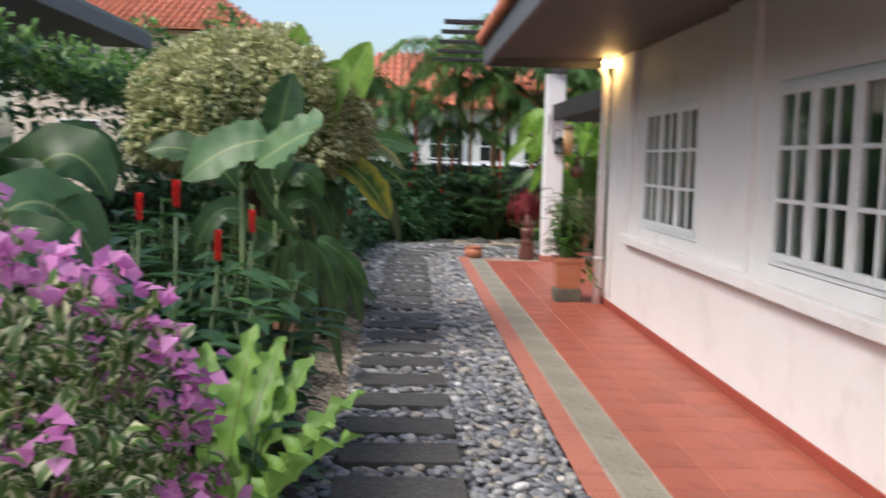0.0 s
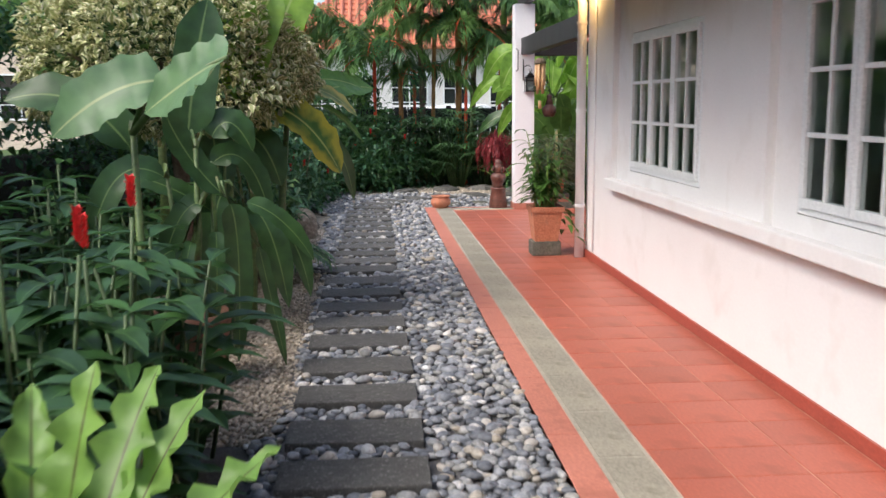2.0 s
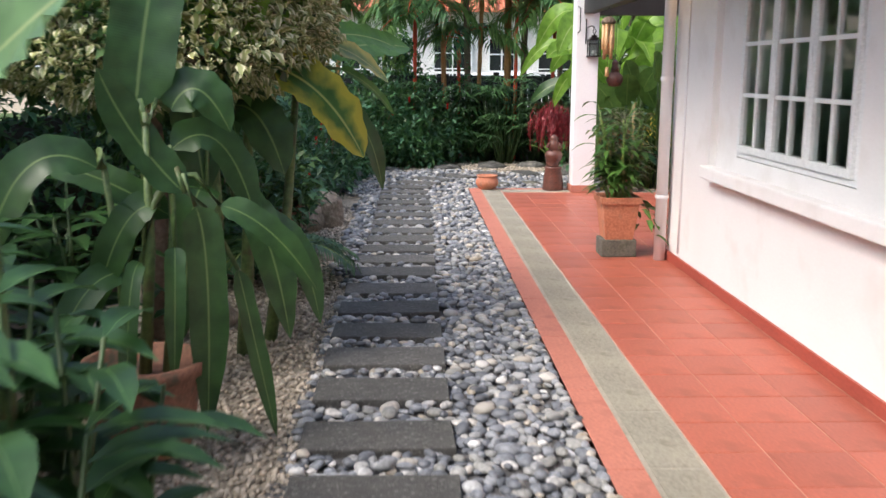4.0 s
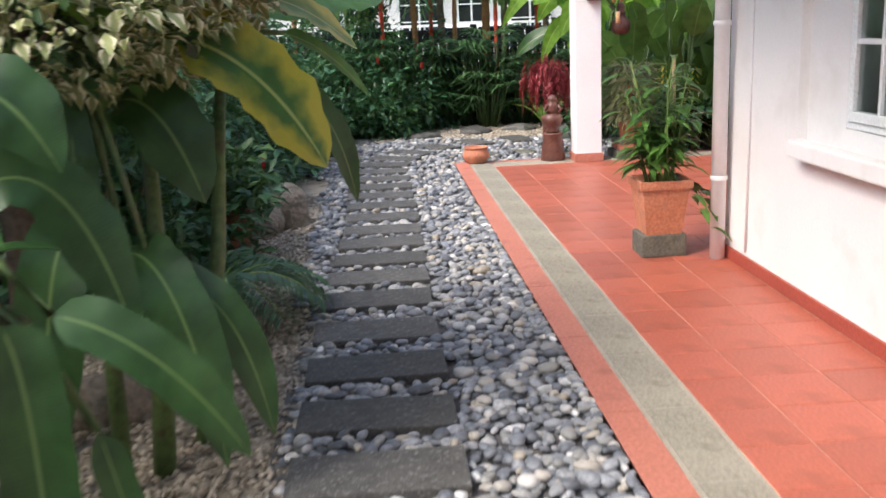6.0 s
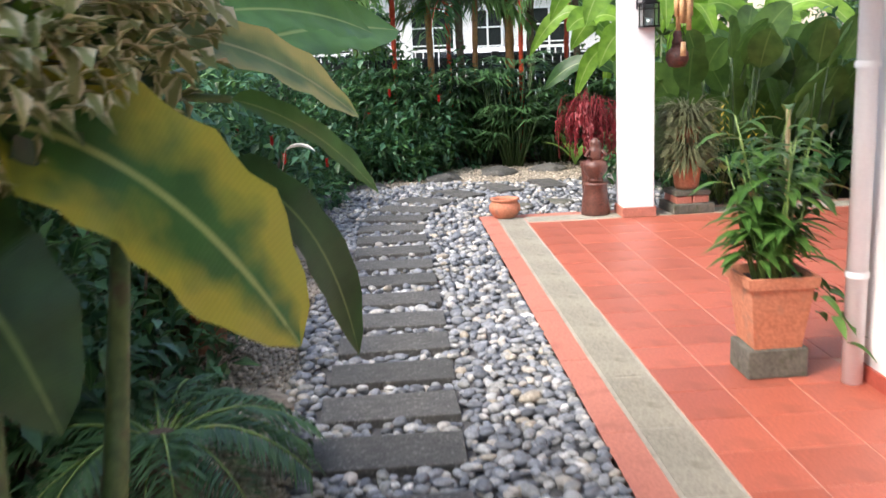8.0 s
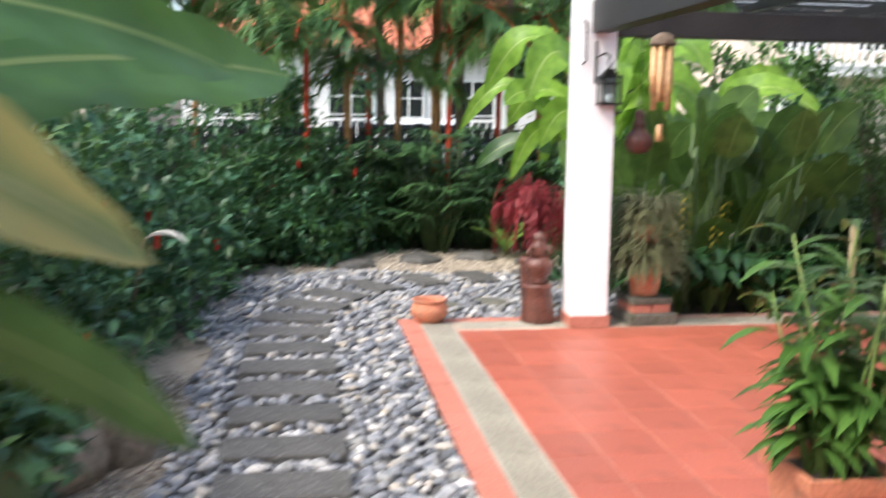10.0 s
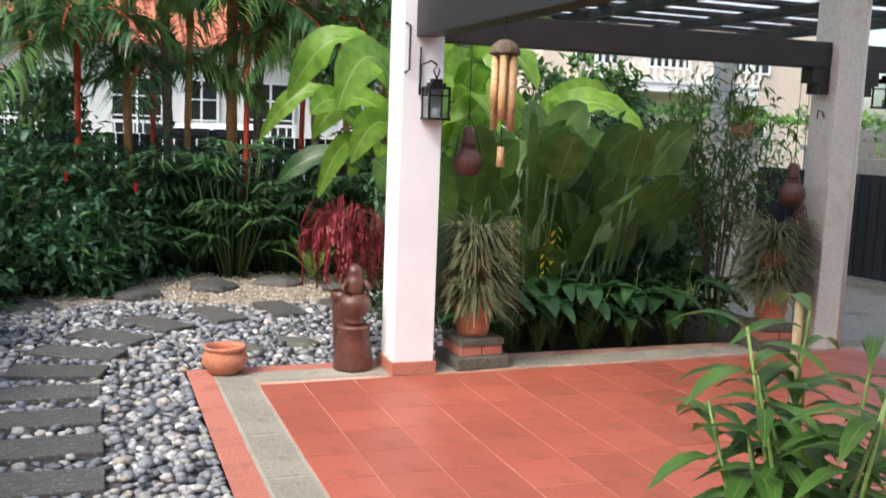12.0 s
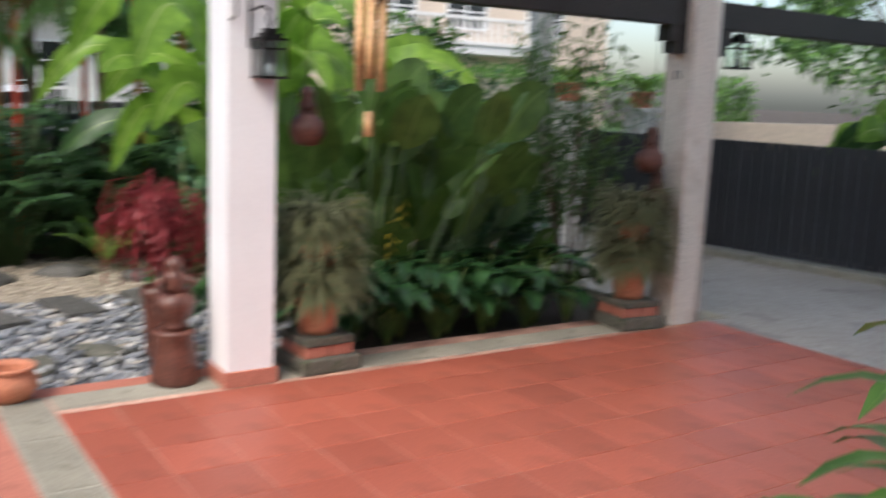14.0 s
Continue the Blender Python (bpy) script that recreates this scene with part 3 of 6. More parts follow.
for x0, sgn in ((5.275, -1), (5.58, 1)):
    b = Build()
    b.box(min(x0, x0 + sgn * 0.16), 13.955, 2.00, max(x0, x0 + sgn * 0.16), 14.075, 2.108, M_DARKWOOD)
    b.box(min(x0, x0 + sgn * 0.10), 13.955, 1.92, max(x0, x0 + sgn * 0.10), 14.075, 2.00, M_DARKWOOD)
    tagged(b.ob("bracket", smooth=False), "black timber bracket under the carport beam", "bracket", "carport brackets")
for x in (2.05, 5.42):
    beam(x, 9.9, 2.802, x + 0.10, 14.4, 2.93)
for y in (9.95, 10.75, 11.7, 12.75, 13.8):
    beam(0.22, y - 0.05, 2.932, 6.4, y + 0.05, 2.975, "pergola_slat", "black stained timber pergola slat", "pergola slats")
for x in (2.9, 3.6, 4.3, 5.0, 5.9, 6.5):
    beam(x, 9.9, 2.977, x + 0.05, 14.5, 3.05, "rafter", "black timber batten under the clear carport roof", "carport rafters")
pc = Build()
pc.box(2.5, 9.9, 3.103, 8.8, 14.6, 3.11, M_POLY)
pc.box(4.4, 14.602, 3.103, 9.0, 19.8, 3.11, M_POLY)
for x in (4.45, 5.42, 6.9, 8.4):
    beam(x, 14.52 if x != 5.42 else 14.41, 2.83, x + 0.08, 19.7, 2.93)
for i in range(9):
    y = 14.72 + i * 0.6
    beam(4.4, y - 0.045, 2.932, 9.0, y + 0.045, 2.99, "pergola_slat", "black stained timber pergola slat", "pergola slats")
for x in (4.9, 6.2, 7.6, 8.8):
    beam(x, 14.6, 2.992, x + 0.05, 19.7, 3.05, "rafter", "black timber batten under the clear carport roof", "carport rafters")
for x in (4.5, 8.5):
    column("column", x - 0.11, 19.45, x + 0.11, 19.67, 2.828, M_CREAM, "square cream painted carport column", False)
tagged(pc.ob("ceiling_carport_roof", smooth=False), "frosted clear sheet roof over the carport", "roof", kind="structure")

# ---- plants: builders ----
UP = Vector((0, 0, 1))


def foliage_cloud(name, parent, count, where, length, width, m, seed, outward=0.6):
    """Many small leaves at points given by where(rng) -> (point, outward direction)."""
    rng, b = random.Random(seed), Build()
    mats = m if isinstance(m, (list, tuple)) else [m]
    for _ in range(count):
        p, d = where(rng)
        d = (d * outward + unit(rng) * 0.8 + Vector((0, 0, -0.15))).normalized()
        s = rng.uniform(0.6, 1.25)
        b.leaf(p, d, UP + unit(rng) * 0.5, length * s, width * s, rng.choice(mats), 0.2, rng.uniform(0, 0.35))
    o = b.ob(name, parent)
    o["kind"] = "stuff"
    return o


def lumpy(p, amount, scale):
    return 1 + amount * noise.noise(Vector(p) * scale)


def dome_where(rx, ry, rz, z0, thick=0.25, lump=0.25, scale=2.2, full=False):
    """Points in the outer shell of a lumpy dome."""
    def where(rng):
        d = unit(rng)
        if not full:
            d.z = abs(d.z) if rng.random() < 0.85 else -abs(d.z) * 0.3
        q = lumpy(d + Vector((rx, ry, z0)), lump, scale) * (1 - thick * rng.random() ** 2)
        return Vector((d.x * rx * q, d.y * ry * q, z0 + d.z * rz * q)), d
    return where


def bank_where(x0, y0, x1, y1, z0, z1, lump=0.3):
    """Points near the faces of a long clipped bank of leaves."""
    def where(rng):
        x, y = rng.uniform(x0, x1), rng.uniform(y0, y1)
        top = z1 * lumpy((x * 0.9, y * 0.9, z1), lump, 1.3)
        if rng.random() < 0.4:
            return Vector((x, y, top - abs(rng.gauss(0, 0.08)))), UP
        z = rng.uniform(z0, top)
        side = rng.random()
        if side < 0.6:
            edge = x1 if abs(x1) < abs(x0) or x1 > x0 else x0
            return Vector((edge - abs(rng.gauss(0, 0.16)) + 0.15 * noise.noise(Vector((y, z, 0)) * 2), y, z)), Vector((1, -0.3, 0.2))
        return Vector((x, y0 + abs(rng.gauss(0, 0.16)) - 0.12 * noise.noise(Vector((x, z, 3)) * 2), z)), Vector((0, -1, 0.2))
    return where


def pot_profile(r, h):
    return [(r * 0.72, 0), (r * 0.78, h * 0.12), (r * 0.95, h * 0.78), (r * 0.96, h * 0.84), (r * 1.06, h * 0.86), (r * 1.07, h), (r * 0.95, h), (r * 0.9, h * 0.86), (r * 0.02, h * 0.84)]


def banana(x, y, label, stems, leaves, seed, pot=None, facing=Vector((0.3, -0.75, 0.6))):
    """A banana-like plant: leaning stalks and large leaves given as (base, bend, tip, width, material)."""
    o = empty("banana_plant", x, y, 0, label, "plant", "banana plants")
    if pot:
        lathe_ob("pot", pot_profile(*pot), M_POTDARK, o)
        b = Build()
        b.lathe([(pot[0] * 0.9, pot[1] * 0.8), (0.01, pot[1] * 0.83)], M_SOIL_SHADE, n=20, caps=False)
        b.ob("soil", o)
    b = Build()
    z0 = pot[1] * 0.8 if pot else -0.06
    for sx, sy, tx, ty, tz, r in stems:
        b.tube([(sx, sy, z0), ((sx + tx) / 2 + 0.02, (sy + ty) / 2, (z0 + tz) / 2), (tx, ty, tz)], [r * 0.85, r * 0.65, r * 0.4], M_STALKMID, 9)
    for i, (a, c, t, w, m) in enumerate(leaves):
        a = Vector(a)
        s = min(stems, key=lambda q: (Vector(q[2:5]) - a).length)
        b.tube([(s[2], s[3], s[4] - 0.05), tuple((Vector(s[2:5]) + a) / 2 + Vector((0, 0, 0.04))), tuple(a)], [0.017, 0.013, 0.009], M_STALKMID, 6)
    b.ob("stalks", o)
    for i, (a, c, t, w, m) in enumerate(leaves):
        b = Build()
        b.blade(a, c, t, w, m, up=facing, segs=16, fold=0.10, wave=0.10, torn=0.06, seed=seed + i)
        b.ob("leaf", o)
    return o


def around(n, radius, height, length, rise, width, m, seed, droop=0.6, spread=6.28, start=0.0):
    """Leaves for banana(): n blades fanned round a stalk."""
    rng, out = random.Random(seed), []
    for i in range(n):
        a = start + spread * i / n + rng.uniform(-0.3, 0.3)
        d = Vector((math.cos(a), math.sin(a), 0))
        L = length * rng.uniform(0.75, 1.15)
        h = height * rng.uniform(0.75, 1.05)
        base = d * radius + UP * h
        bend = base + d * L * 0.45 + UP * rise * L * rng.uniform(0.6, 1.2)
        tip = base + d * L * rng.uniform(0.75, 1.0) + UP * (rise - droop * rng.uniform(0.5, 1.3)) * L
        out.append((base, bend, tip, width * rng.uniform(0.8, 1.15), rng.choice(m) if isinstance(m, list) else m))
    return out


# ---- garden bed beside the path ----
V = Vector
banana(-1.05, 5.95, "potted banana plant with broad drooping green leaves", [(0, 0, 0.05, 0.0, 1.3, 0.03), (-0.08, 0.05, -0.1, -0.05, 1.15, 0.025), (0.08, 0.02, 0.12, 0.05, 1.1, 0.025)], [
    (V((0.22, 0.0, 0.95)), V((0.28, 0.0, 0.8)), V((0.24, -0.05, 0.08)), 0.15, L_BANANA),
    (V((0.36, 0.05, 0.70)), V((0.40, 0.05, 0.5)), V((0.49, 0.05, 0.02)), 0.08, L_BANANA),
    (V((0.30, 0.05, 0.95)), V((0.5, 0.05, 0.9)), V((0.66, 0.05, 0.62)), 0.12, L_BANANA),
    (V((0.08, 0.0, 0.95)), V((-0.05, -0.05, 1.0)), V((-0.17, -0.05, 0.52)), 0.13, L_BANANA),
    (V((0.18, 0.0, 1.0)), V((-0.02, 0.0, 1.2)), V((-0.10, -0.05, 1.46)), 0.16, L_BANANA),
    (V((0.12, 0.05, 0.9)), V((-0.15, 0.0, 1.1)), V((-0.38, 0.0, 1.12)), 0.14, L_BANANA),
    (V((-0.1, -0.1, 1.1)), V((-0.35, -0.2, 1.3)), V((-0.45, -0.3, 0.75)), 0.16, L_BANANA),
    (V((0.0, 0.05, 1.3)), V((0.05, 0.1, 1.75)), V((0.12, 0.2, 2.05)), 0.26, L_BANANA),
    (V((0.12, 0.08, 1.3)), V((0.22, 0.1, 1.5)), V((0.34, 0.1, 1.22)), 0.18, L_BANANA),
    (V((0.1, 0.15, 1.15)), V((0.3, 0.25, 1.35)), V((0.42, 0.2, 0.82)), 0.15, L_BANANA),
    (V((0.14, -0.02, 0.8)), V((0.16, -0.1, 0.75)), V((0.14, -0.12, 0.3)), 0.08, L_BANANA),
    (V((0.02, -0.06, 0.75)), V((0.0, -0.2, 0.75)), V((0.0, -0.25, 0.15)), 0.07, L_BANANA),
    (V((-0.05, 0.0, 0.7)), V((-0.2, -0.2, 0.75)), V((-0.28, -0.28, 0.25)), 0.12, L_BANANA),
], 11, (0.22, 0.36))
banana(-1.02, 4.6, "slim banana plant with two broad pale leaves", [(0, 0, 0.02, 0.0, 1.42, 0.03)], [
    (V((0.17, -0.10, 1.57)), V((-0.02, -0.15, 1.58)), V((-0.26, -0.10, 1.36)), 0.25, L_BANANA_PALE),
    (V((0.46, -0.45, 1.64)), V((0.34, -0.35, 1.60)), V((0.12, -0.22, 1.45)), 0.24, L_BANANA_PALE),
    (V((0.0, 0.05, 1.3)), V((-0.2, 0.1, 1.6)), V((-0.5, 0.1, 1.5)), 0.2, L_BANANA),
], 17)
banana(-0.92, 7.1, "banana plant with a large yellowing leaf over the path", [(0, 0.25, 0.0, 0.6, 1.42, 0.05), (0.1, 0.5, 0.25, 0.8, 1.40, 0.045), (-0.1, 0.1, -0.12, 0.2, 1.5, 0.04)], [
    (V((0.19, 0.25, 1.47)), V((0.46, 0.32, 1.40)), V((0.64, 0.45, 0.99)), 0.30, L_YELLOWING),
    (V((-0.02, 0.32, 1.27)), V((0.14, 0.22, 1.30)), V((0.24, 0.24, 0.92)), 0.26, L_BANANA),
    (V((-0.20, 0.1, 1.40)), V((-0.16, 0.0, 1.2)), V((-0.12, 0.0, 0.85)), 0.24, L_BANANA),
    (V((0.42, 0.95, 1.28)), V((0.66, 1.05, 1.22)), V((0.72, 1.2, 0.72)), 0.14, L_BANANA),
    (V((0.40, 1.2, 1.66)), V((0.6, 1.5, 1.70)), V((0.80, 1.8, 1.60)), 0.19, L_MIDBANANA),
    (V((0.38, 1.15, 1.53)), V((0.55, 1.7, 1.66)), V((0.89, 2.16, 1.61)), 0.26, L_MIDBANANA),
    (V((0.33, 0.58, 1.60)), V((0.55, 0.8, 1.62)), V((0.76, 1.15, 1.38)), 0.15, L_PALEYELLOW),
    (V((0.50, 0.75, 1.46)), V((0.66, 0.95, 1.40)), V((0.80, 1.15, 1.18)), 0.08, L_MIDBANANA),
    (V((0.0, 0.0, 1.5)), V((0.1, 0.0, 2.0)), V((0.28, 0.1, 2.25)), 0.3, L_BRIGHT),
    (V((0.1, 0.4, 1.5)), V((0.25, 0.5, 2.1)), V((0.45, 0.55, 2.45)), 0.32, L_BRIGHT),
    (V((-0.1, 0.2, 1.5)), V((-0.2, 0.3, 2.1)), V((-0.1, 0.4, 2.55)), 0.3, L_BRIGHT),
    (V((0.0, 0.1, 0.8)), V((0.2, -0.1, 0.85)), V((0.3, -0.15, 0.15)), 0.2, L_BANANA),
    (V((-0.1, -0.05, 0.9)), V((-0.15, -0.25, 0.95)), V((-0.18, -0.3, 0.2)), 0.2, L_BANANA),
    (V((0.1, 0.05, 0.7)), V((0.35, 0.0, 0.75)), V((0.44, -0.05, 0.2)), 0.15, L_BANANA),
], 31)
banana(-1.75, 8.6, "tall banana plant behind the clipped shrub", [(0, 0, 0, 0, 1.7, 0.06), (0.2, 0.3, 0.25, 0.3, 1.6, 0.05)], around(9, 0.15, 1.6, 1.0, 0.6, 0.34, [L_BANANA, L_BRIGHT], 4, 0.9), 50)
banana(-2.55, 5.0, "tall banana plant against the hedge", [(0, 0, 0, 0, 1.3, 0.05), (0.2, -0.3, 0.2, -0.3, 1.2, 0.045)], around(9, 0.12, 1.25, 0.8, 0.9, 0.33, L_BANANA, 8, 0.9), 70)
banana(-2.1, 3.6, "leafy banana plant in the bed", [(0, 0, 0, 0, 1.0, 0.05)], around(8, 0.1, 1.0, 0.75, 0.8, 0.28, [L_BANANA, L_BANANA_PALE], 9, 0.8), 90)

# red torch gingers
def ginger(x, y, h, count, seed, flowers):
    rng = random.Random(seed)
    o = empty("torch_ginger", x, y, 0, "dark leafy ginger plant with upright red flower spikes", "plant", "torch gingers")
    st, lv = Build(), Build()
    for i in range(count):
        a, r = rng.uniform(0, 6.28), rng.uniform(0.02, 0.32)
        bx, by = r * math.cos(a), r * math.sin(a)
        lean = V((rng.uniform(-0.25, 0.25), rng.uniform(-0.25, 0.2), 1)).normalized()
        hh = h * rng.uniform(0.6, 1.0)
        st.tube([(bx, by, -0.06), tuple(V((bx, by, 0)) + lean * hh)], [0.011, 0.006], M_STALKDARK, 5)
        for k in range(11):
            t = 0.15 + 0.85 * k / 10
            p = V((bx, by, 0)) + lean * hh * t
            w = rng.uniform(0, 6.28)
            d = V((math.cos(w), math.sin(w), 0.35))
            L = rng.uniform(0.2, 0.32)
            lv.blade(p, p + d * L * 0.5, p + d * L + V((0, 0, -0.3 * L - 0.1 * L)), L * 0.33, L_GINGER, segs=4, fold=0.15, shape="oval", seed=seed * 100 + i * 12 + k)
    st.ob("stems", o)["kind"] = "stuff"
    lv.ob("leaves", o)["kind"] = "stuff"
    for fx, fy, fz, L in flowers:
        f = Build()
        f.tube([(fx * 0.5, fy * 0.5, 0.2), (fx, fy, fz - L)], [0.007, 0.007], M_STALKDARK, 6)
        n = 34
        L *= 0.75
        for i in range(n):
            t = i / n
            a = i * 2.4
            d = V((math.cos(a) * 0.5, math.sin(a) * 0.5, 0.85)).normalized()
            f.leaf(V((fx + 0.007 * math.cos(a), fy + 0.007 * math.sin(a), fz - L + L * t)), d, UP, 0.026, 0.02, L_RED, 0.3, -0.1)
        f.ob("flower_spike", o)


ginger(-1.05, 3.35, 1.15, 10, 1, [(0.06, -0.22, 1.39, 0.12), (0.13, 0.20, 1.18, 0.13)])
ginger(-1.0, 4.0, 1.1, 10, 2, [(0.18, -0.22, 1.25, 0.12), (0.05, -0.3, 1.14, 0.13)])
ginger(-1.6, 3.0, 1.15, 10, 3, [(-0.1, 0.1, 1.45, 0.14)])
ginger(-1.3, 4.7, 1.05, 10, 4, [(0.3, -0.2, 0.62, 0.1)])
ginger(-1.75, 4.4, 1.2, 10, 5, [])
ginger(-0.98, 2.75, 0.75, 8, 6, [(0.2, 0.1, 0.55, 0.08)])
ginger(-1.9, 6.3, 1.2, 10, 7, [])
ginger(-1.5, 2.2, 0.9, 10, 8, [])
ginger(-1.35, 3.7, 1.2, 16, 9, [(0.1, -0.1, 1.32, 0.14)])
ginger(-1.0, 3.0, 0.95, 14, 10, [])
ginger(-0.95, 3.75, 0.95, 14, 11, [])
ginger(-1.05, 4.6, 0.95, 14, 12, [])
ginger(-1.55, 5.3, 1.15, 14, 13, [])
ginger(-2.2, 4.2, 1.35, 14, 14, [])
ginger(-2.3, 2.8, 1.3, 14, 15, [(0.3, 0.2, 1.5, 0.14)])
ginger(-1.5, 6.6, 1.0, 12, 16, [])

# bougainvillea
o = empty("bougainvillea", -1.06, 1.62, 0, "variegated bougainvillea bush covered in pink flowers", "shrub")
b = Build()
for i in range(7):
    a = i * 0.9
    b.tube([(0, 0, -0.06), (0.1 * math.cos(a), 0.1 * math.sin(a), 0.5), (0.32 * math.cos(a), 0.32 * math.sin(a), 1.05)], [0.022, 0.014, 0.006], M_TRUNK, 6)
b.ob("stems", o)
boug = dome_where(0.46, 0.50, 0.58, 0.72, 0.45, 0.35, 2.6, True)
foliage_cloud("foliage", o, 3800, boug, 0.062, 0.038, L_BOUG, 21)
rng = random.Random(5)
b = Build()
for i in range(200):
    p, d = dome_where(0.46, 0.50, 0.58, 0.72, 0.04, 0.35, 2.6, True)(rng)
    for k in range(rng.randint(7, 15)):
        q = p + d * 0.05 + unit(rng) * 0.05
        b.leaf(q, (d + unit(rng) * 0.9).normalized(), UP + unit(rng), rng.uniform(0.035, 0.055), rng.uniform(0.034, 0.05), L_BRACT, 0.25, 0.1)
b.ob("flowers", o)["kind"] = "stuff"

# bird's nest fern with wavy fronds on a rock
o = empty("nest_fern", -0.72, 2.42, 0.0, "bright green bird's nest fern with crested wavy fronds", "fern")
for i, (dx, dy, dz, w) in enumerate(((0.44, 0.36, 0.40, 0.12), (0.15, 0.52, 0.55, 0.13), (0.46, -0.28, 0.44, 0.13), (0.36, 0.08, 0.36, 0.14), (-0.1, 0.4, 0.55, 0.13), (0.1, 0.2, 0.65, 0.12), (-0.3, 0.1, 0.5, 0.12), (0.1, -0.4, 0.4, 0.13), (-0.25, -0.3, 0.45, 0.12), (0.26, 0.48, 0.5, 0.11))):
    b = Build()
    s = V((dx * 0.1, dy * 0.1, 0.3))
    t = V((dx, dy, 0.33 + dz))
    b.blade(s, (s + t) / 2 + V((0, 0, 0.13)), t, w, L_FERN, segs=22, fold=0.2, wave=0.55, shape="strap", torn=0.35, seed=200 + i)
    b.ob("frond", o)
rng = random.Random(9)


def rock(x, y, z, sx, sy, sz, seed, label="rough grey garden rock", m=M_ROCK):
    bm = bmesh.new()
    bmesh.ops.create_icosphere(bm, subdivisions=3, radius=1)
    for v in bm.verts:
        v.co *= 1 + 0.28 * noise.noise(v.co * 1.4 + V((seed, 0, 0))) + 0.08 * noise.noise(v.co * 5 + V((0, seed, 0)))
        v.co = V((v.co.x * sx, v.co.y * sy, v.co.z * sz))
    me = bpy.data.meshes.new("rock")
    bm.to_mesh(me)
    bm.free()
    me.materials.append(m)
    me.polygons.foreach_set("use_smooth", [True] * len(me.polygons))
    r = new("rock", me)
    r.matrix_basis = pose(x, y, z, 0, 0, seed * 40)
    return tagged(r, label, "rock", "garden rocks")


rock(-0.70, 2.42, 0.08, 0.22, 0.2, 0.24, 1)
rock(-1.05, 11.35, 0.05, 0.22, 0.2, 0.16, 2)
rock(-0.85, 11.6, 0.08, 0.18, 0.17, 0.22, 3)
rock(-0.72, 9.95, -0.04, 0.17, 0.13, 0.05, 4, "flat tan rock in the gravel")
rock(-1.25, 7.9, 0.0, 0.2, 0.16, 0.14, 5)
for i, (x, y, s) in enumerate(((0.55, 17.1, 0.24), (1.25, 17.5, 0.28), (-0.35, 16.6, 0.3), (1.9, 17.6, 0.22), (2.45, 17.2, 0.2))):
    rock(x, y, -0.04, s, s * 0.8, 0.07, 10 + i, "flat dark slate on the gravel", M_STONE)
for i, (x, y) in enumerate(((1.15, 14.75), (1.55, 14.95), (1.95, 14.7))):
    rock(x, y, -0.02, 0.2, 0.12, 0.035, 20 + i, "flat grey stone among pebbles", M_PLINTH)

# clipped cream tree
o = empty("topiary_tree", -1.41, 7.55, 0, "clipped dome tree with cream variegated leaves", "tree")
b = Build()
b.tube([(0, 0, -0.07), (0.03, 0.02, 0.8), (-0.02, 0.0, 1.5)], [0.07, 0.055, 0.05], M_TRUNK, 12)
for i in range(8):
    a = i * 0.8
    b.tube([(0, 0, 1.25), (0.35 * math.cos(a), 0.35 * math.sin(a), 1.6), (0.8 * math.cos(a), 0.8 * math.sin(a), 1.8)], [0.035, 0.025, 0.01], M_TRUNK, 7)
b.ob("trunk", o)
foliage_cloud("crown", o, 11000, dome_where(0.96, 0.86, 0.92, 1.55, 0.16, 0.22, 2.0), 0.075, 0.042, L_TOPIARY, 31)
# Darker leaves inside the crown put its inner shade into the colour.
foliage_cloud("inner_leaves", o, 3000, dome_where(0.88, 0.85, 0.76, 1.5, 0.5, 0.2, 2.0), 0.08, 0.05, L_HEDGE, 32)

# cycad by the path
def frond(b, p, d, length, droop, leaflets, ll, lw, m, stalk_m, rng, curl=0.3):
    """A feather frond: bent midrib and paired leaflets."""
    side = d.cross(UP)
    side = side.normalized() if side.length > 0.01 else V((1, 0, 0))
    pts = []
    for i in range(9):
        t = i / 8
        pts.append(p + d * length * t + V((0, 0, -droop * length * t * t)))
    b.tube([tuple(q) for q in pts], [0.012 * (1 - 0.8 * i / 8) for i in range(9)], stalk_m, 4)
    for i in range(leaflets):
        t = 0.12 + 0.88 * i / leaflets
        q = p + d * length * t + V((0, 0, -droop * length * t * t))
        tang = (d + V((0, 0, -2 * droop * t))).normalized()
        for sgn in (-1, 1):
            dd = (side * sgn + tang * 0.75 + V((0, 0, 0.25 - curl * rng.random()))).normalized()
            b.leaf(q, dd, UP, ll * (0.55 + 0.6 * math.sin(math.pi * (t * 0.85 + 0.1))) * rng.uniform(0.85, 1.1), lw, m, 0.15, rng.uniform(0.1, 0.5))


o = empty("cycad", -0.98, 9.1, 0, "low cycad with arching dark feathery fronds", "plant")
rng = random.Random(77)
b = Build()
for i in range(16):
    a = i * 6.28 / 16 + rng.uniform(-0.15, 0.15)
    frond(b, V((0, 0, 0.15)), V((math.cos(a), math.sin(a), rng.uniform(0.55, 1.0))).normalized(), rng.uniform(0.6, 0.8), 0.65, 34, 0.16, 0.016, L_PALM, M_STALKGREEN, rng)
b.ob("fronds", o)["kind"] = "stuff"
lathe_ob("trunk", [(0.11, -0.07), (0.12, 0.1), (0.05, 0.2)], M_TRUNK, o, n=14)

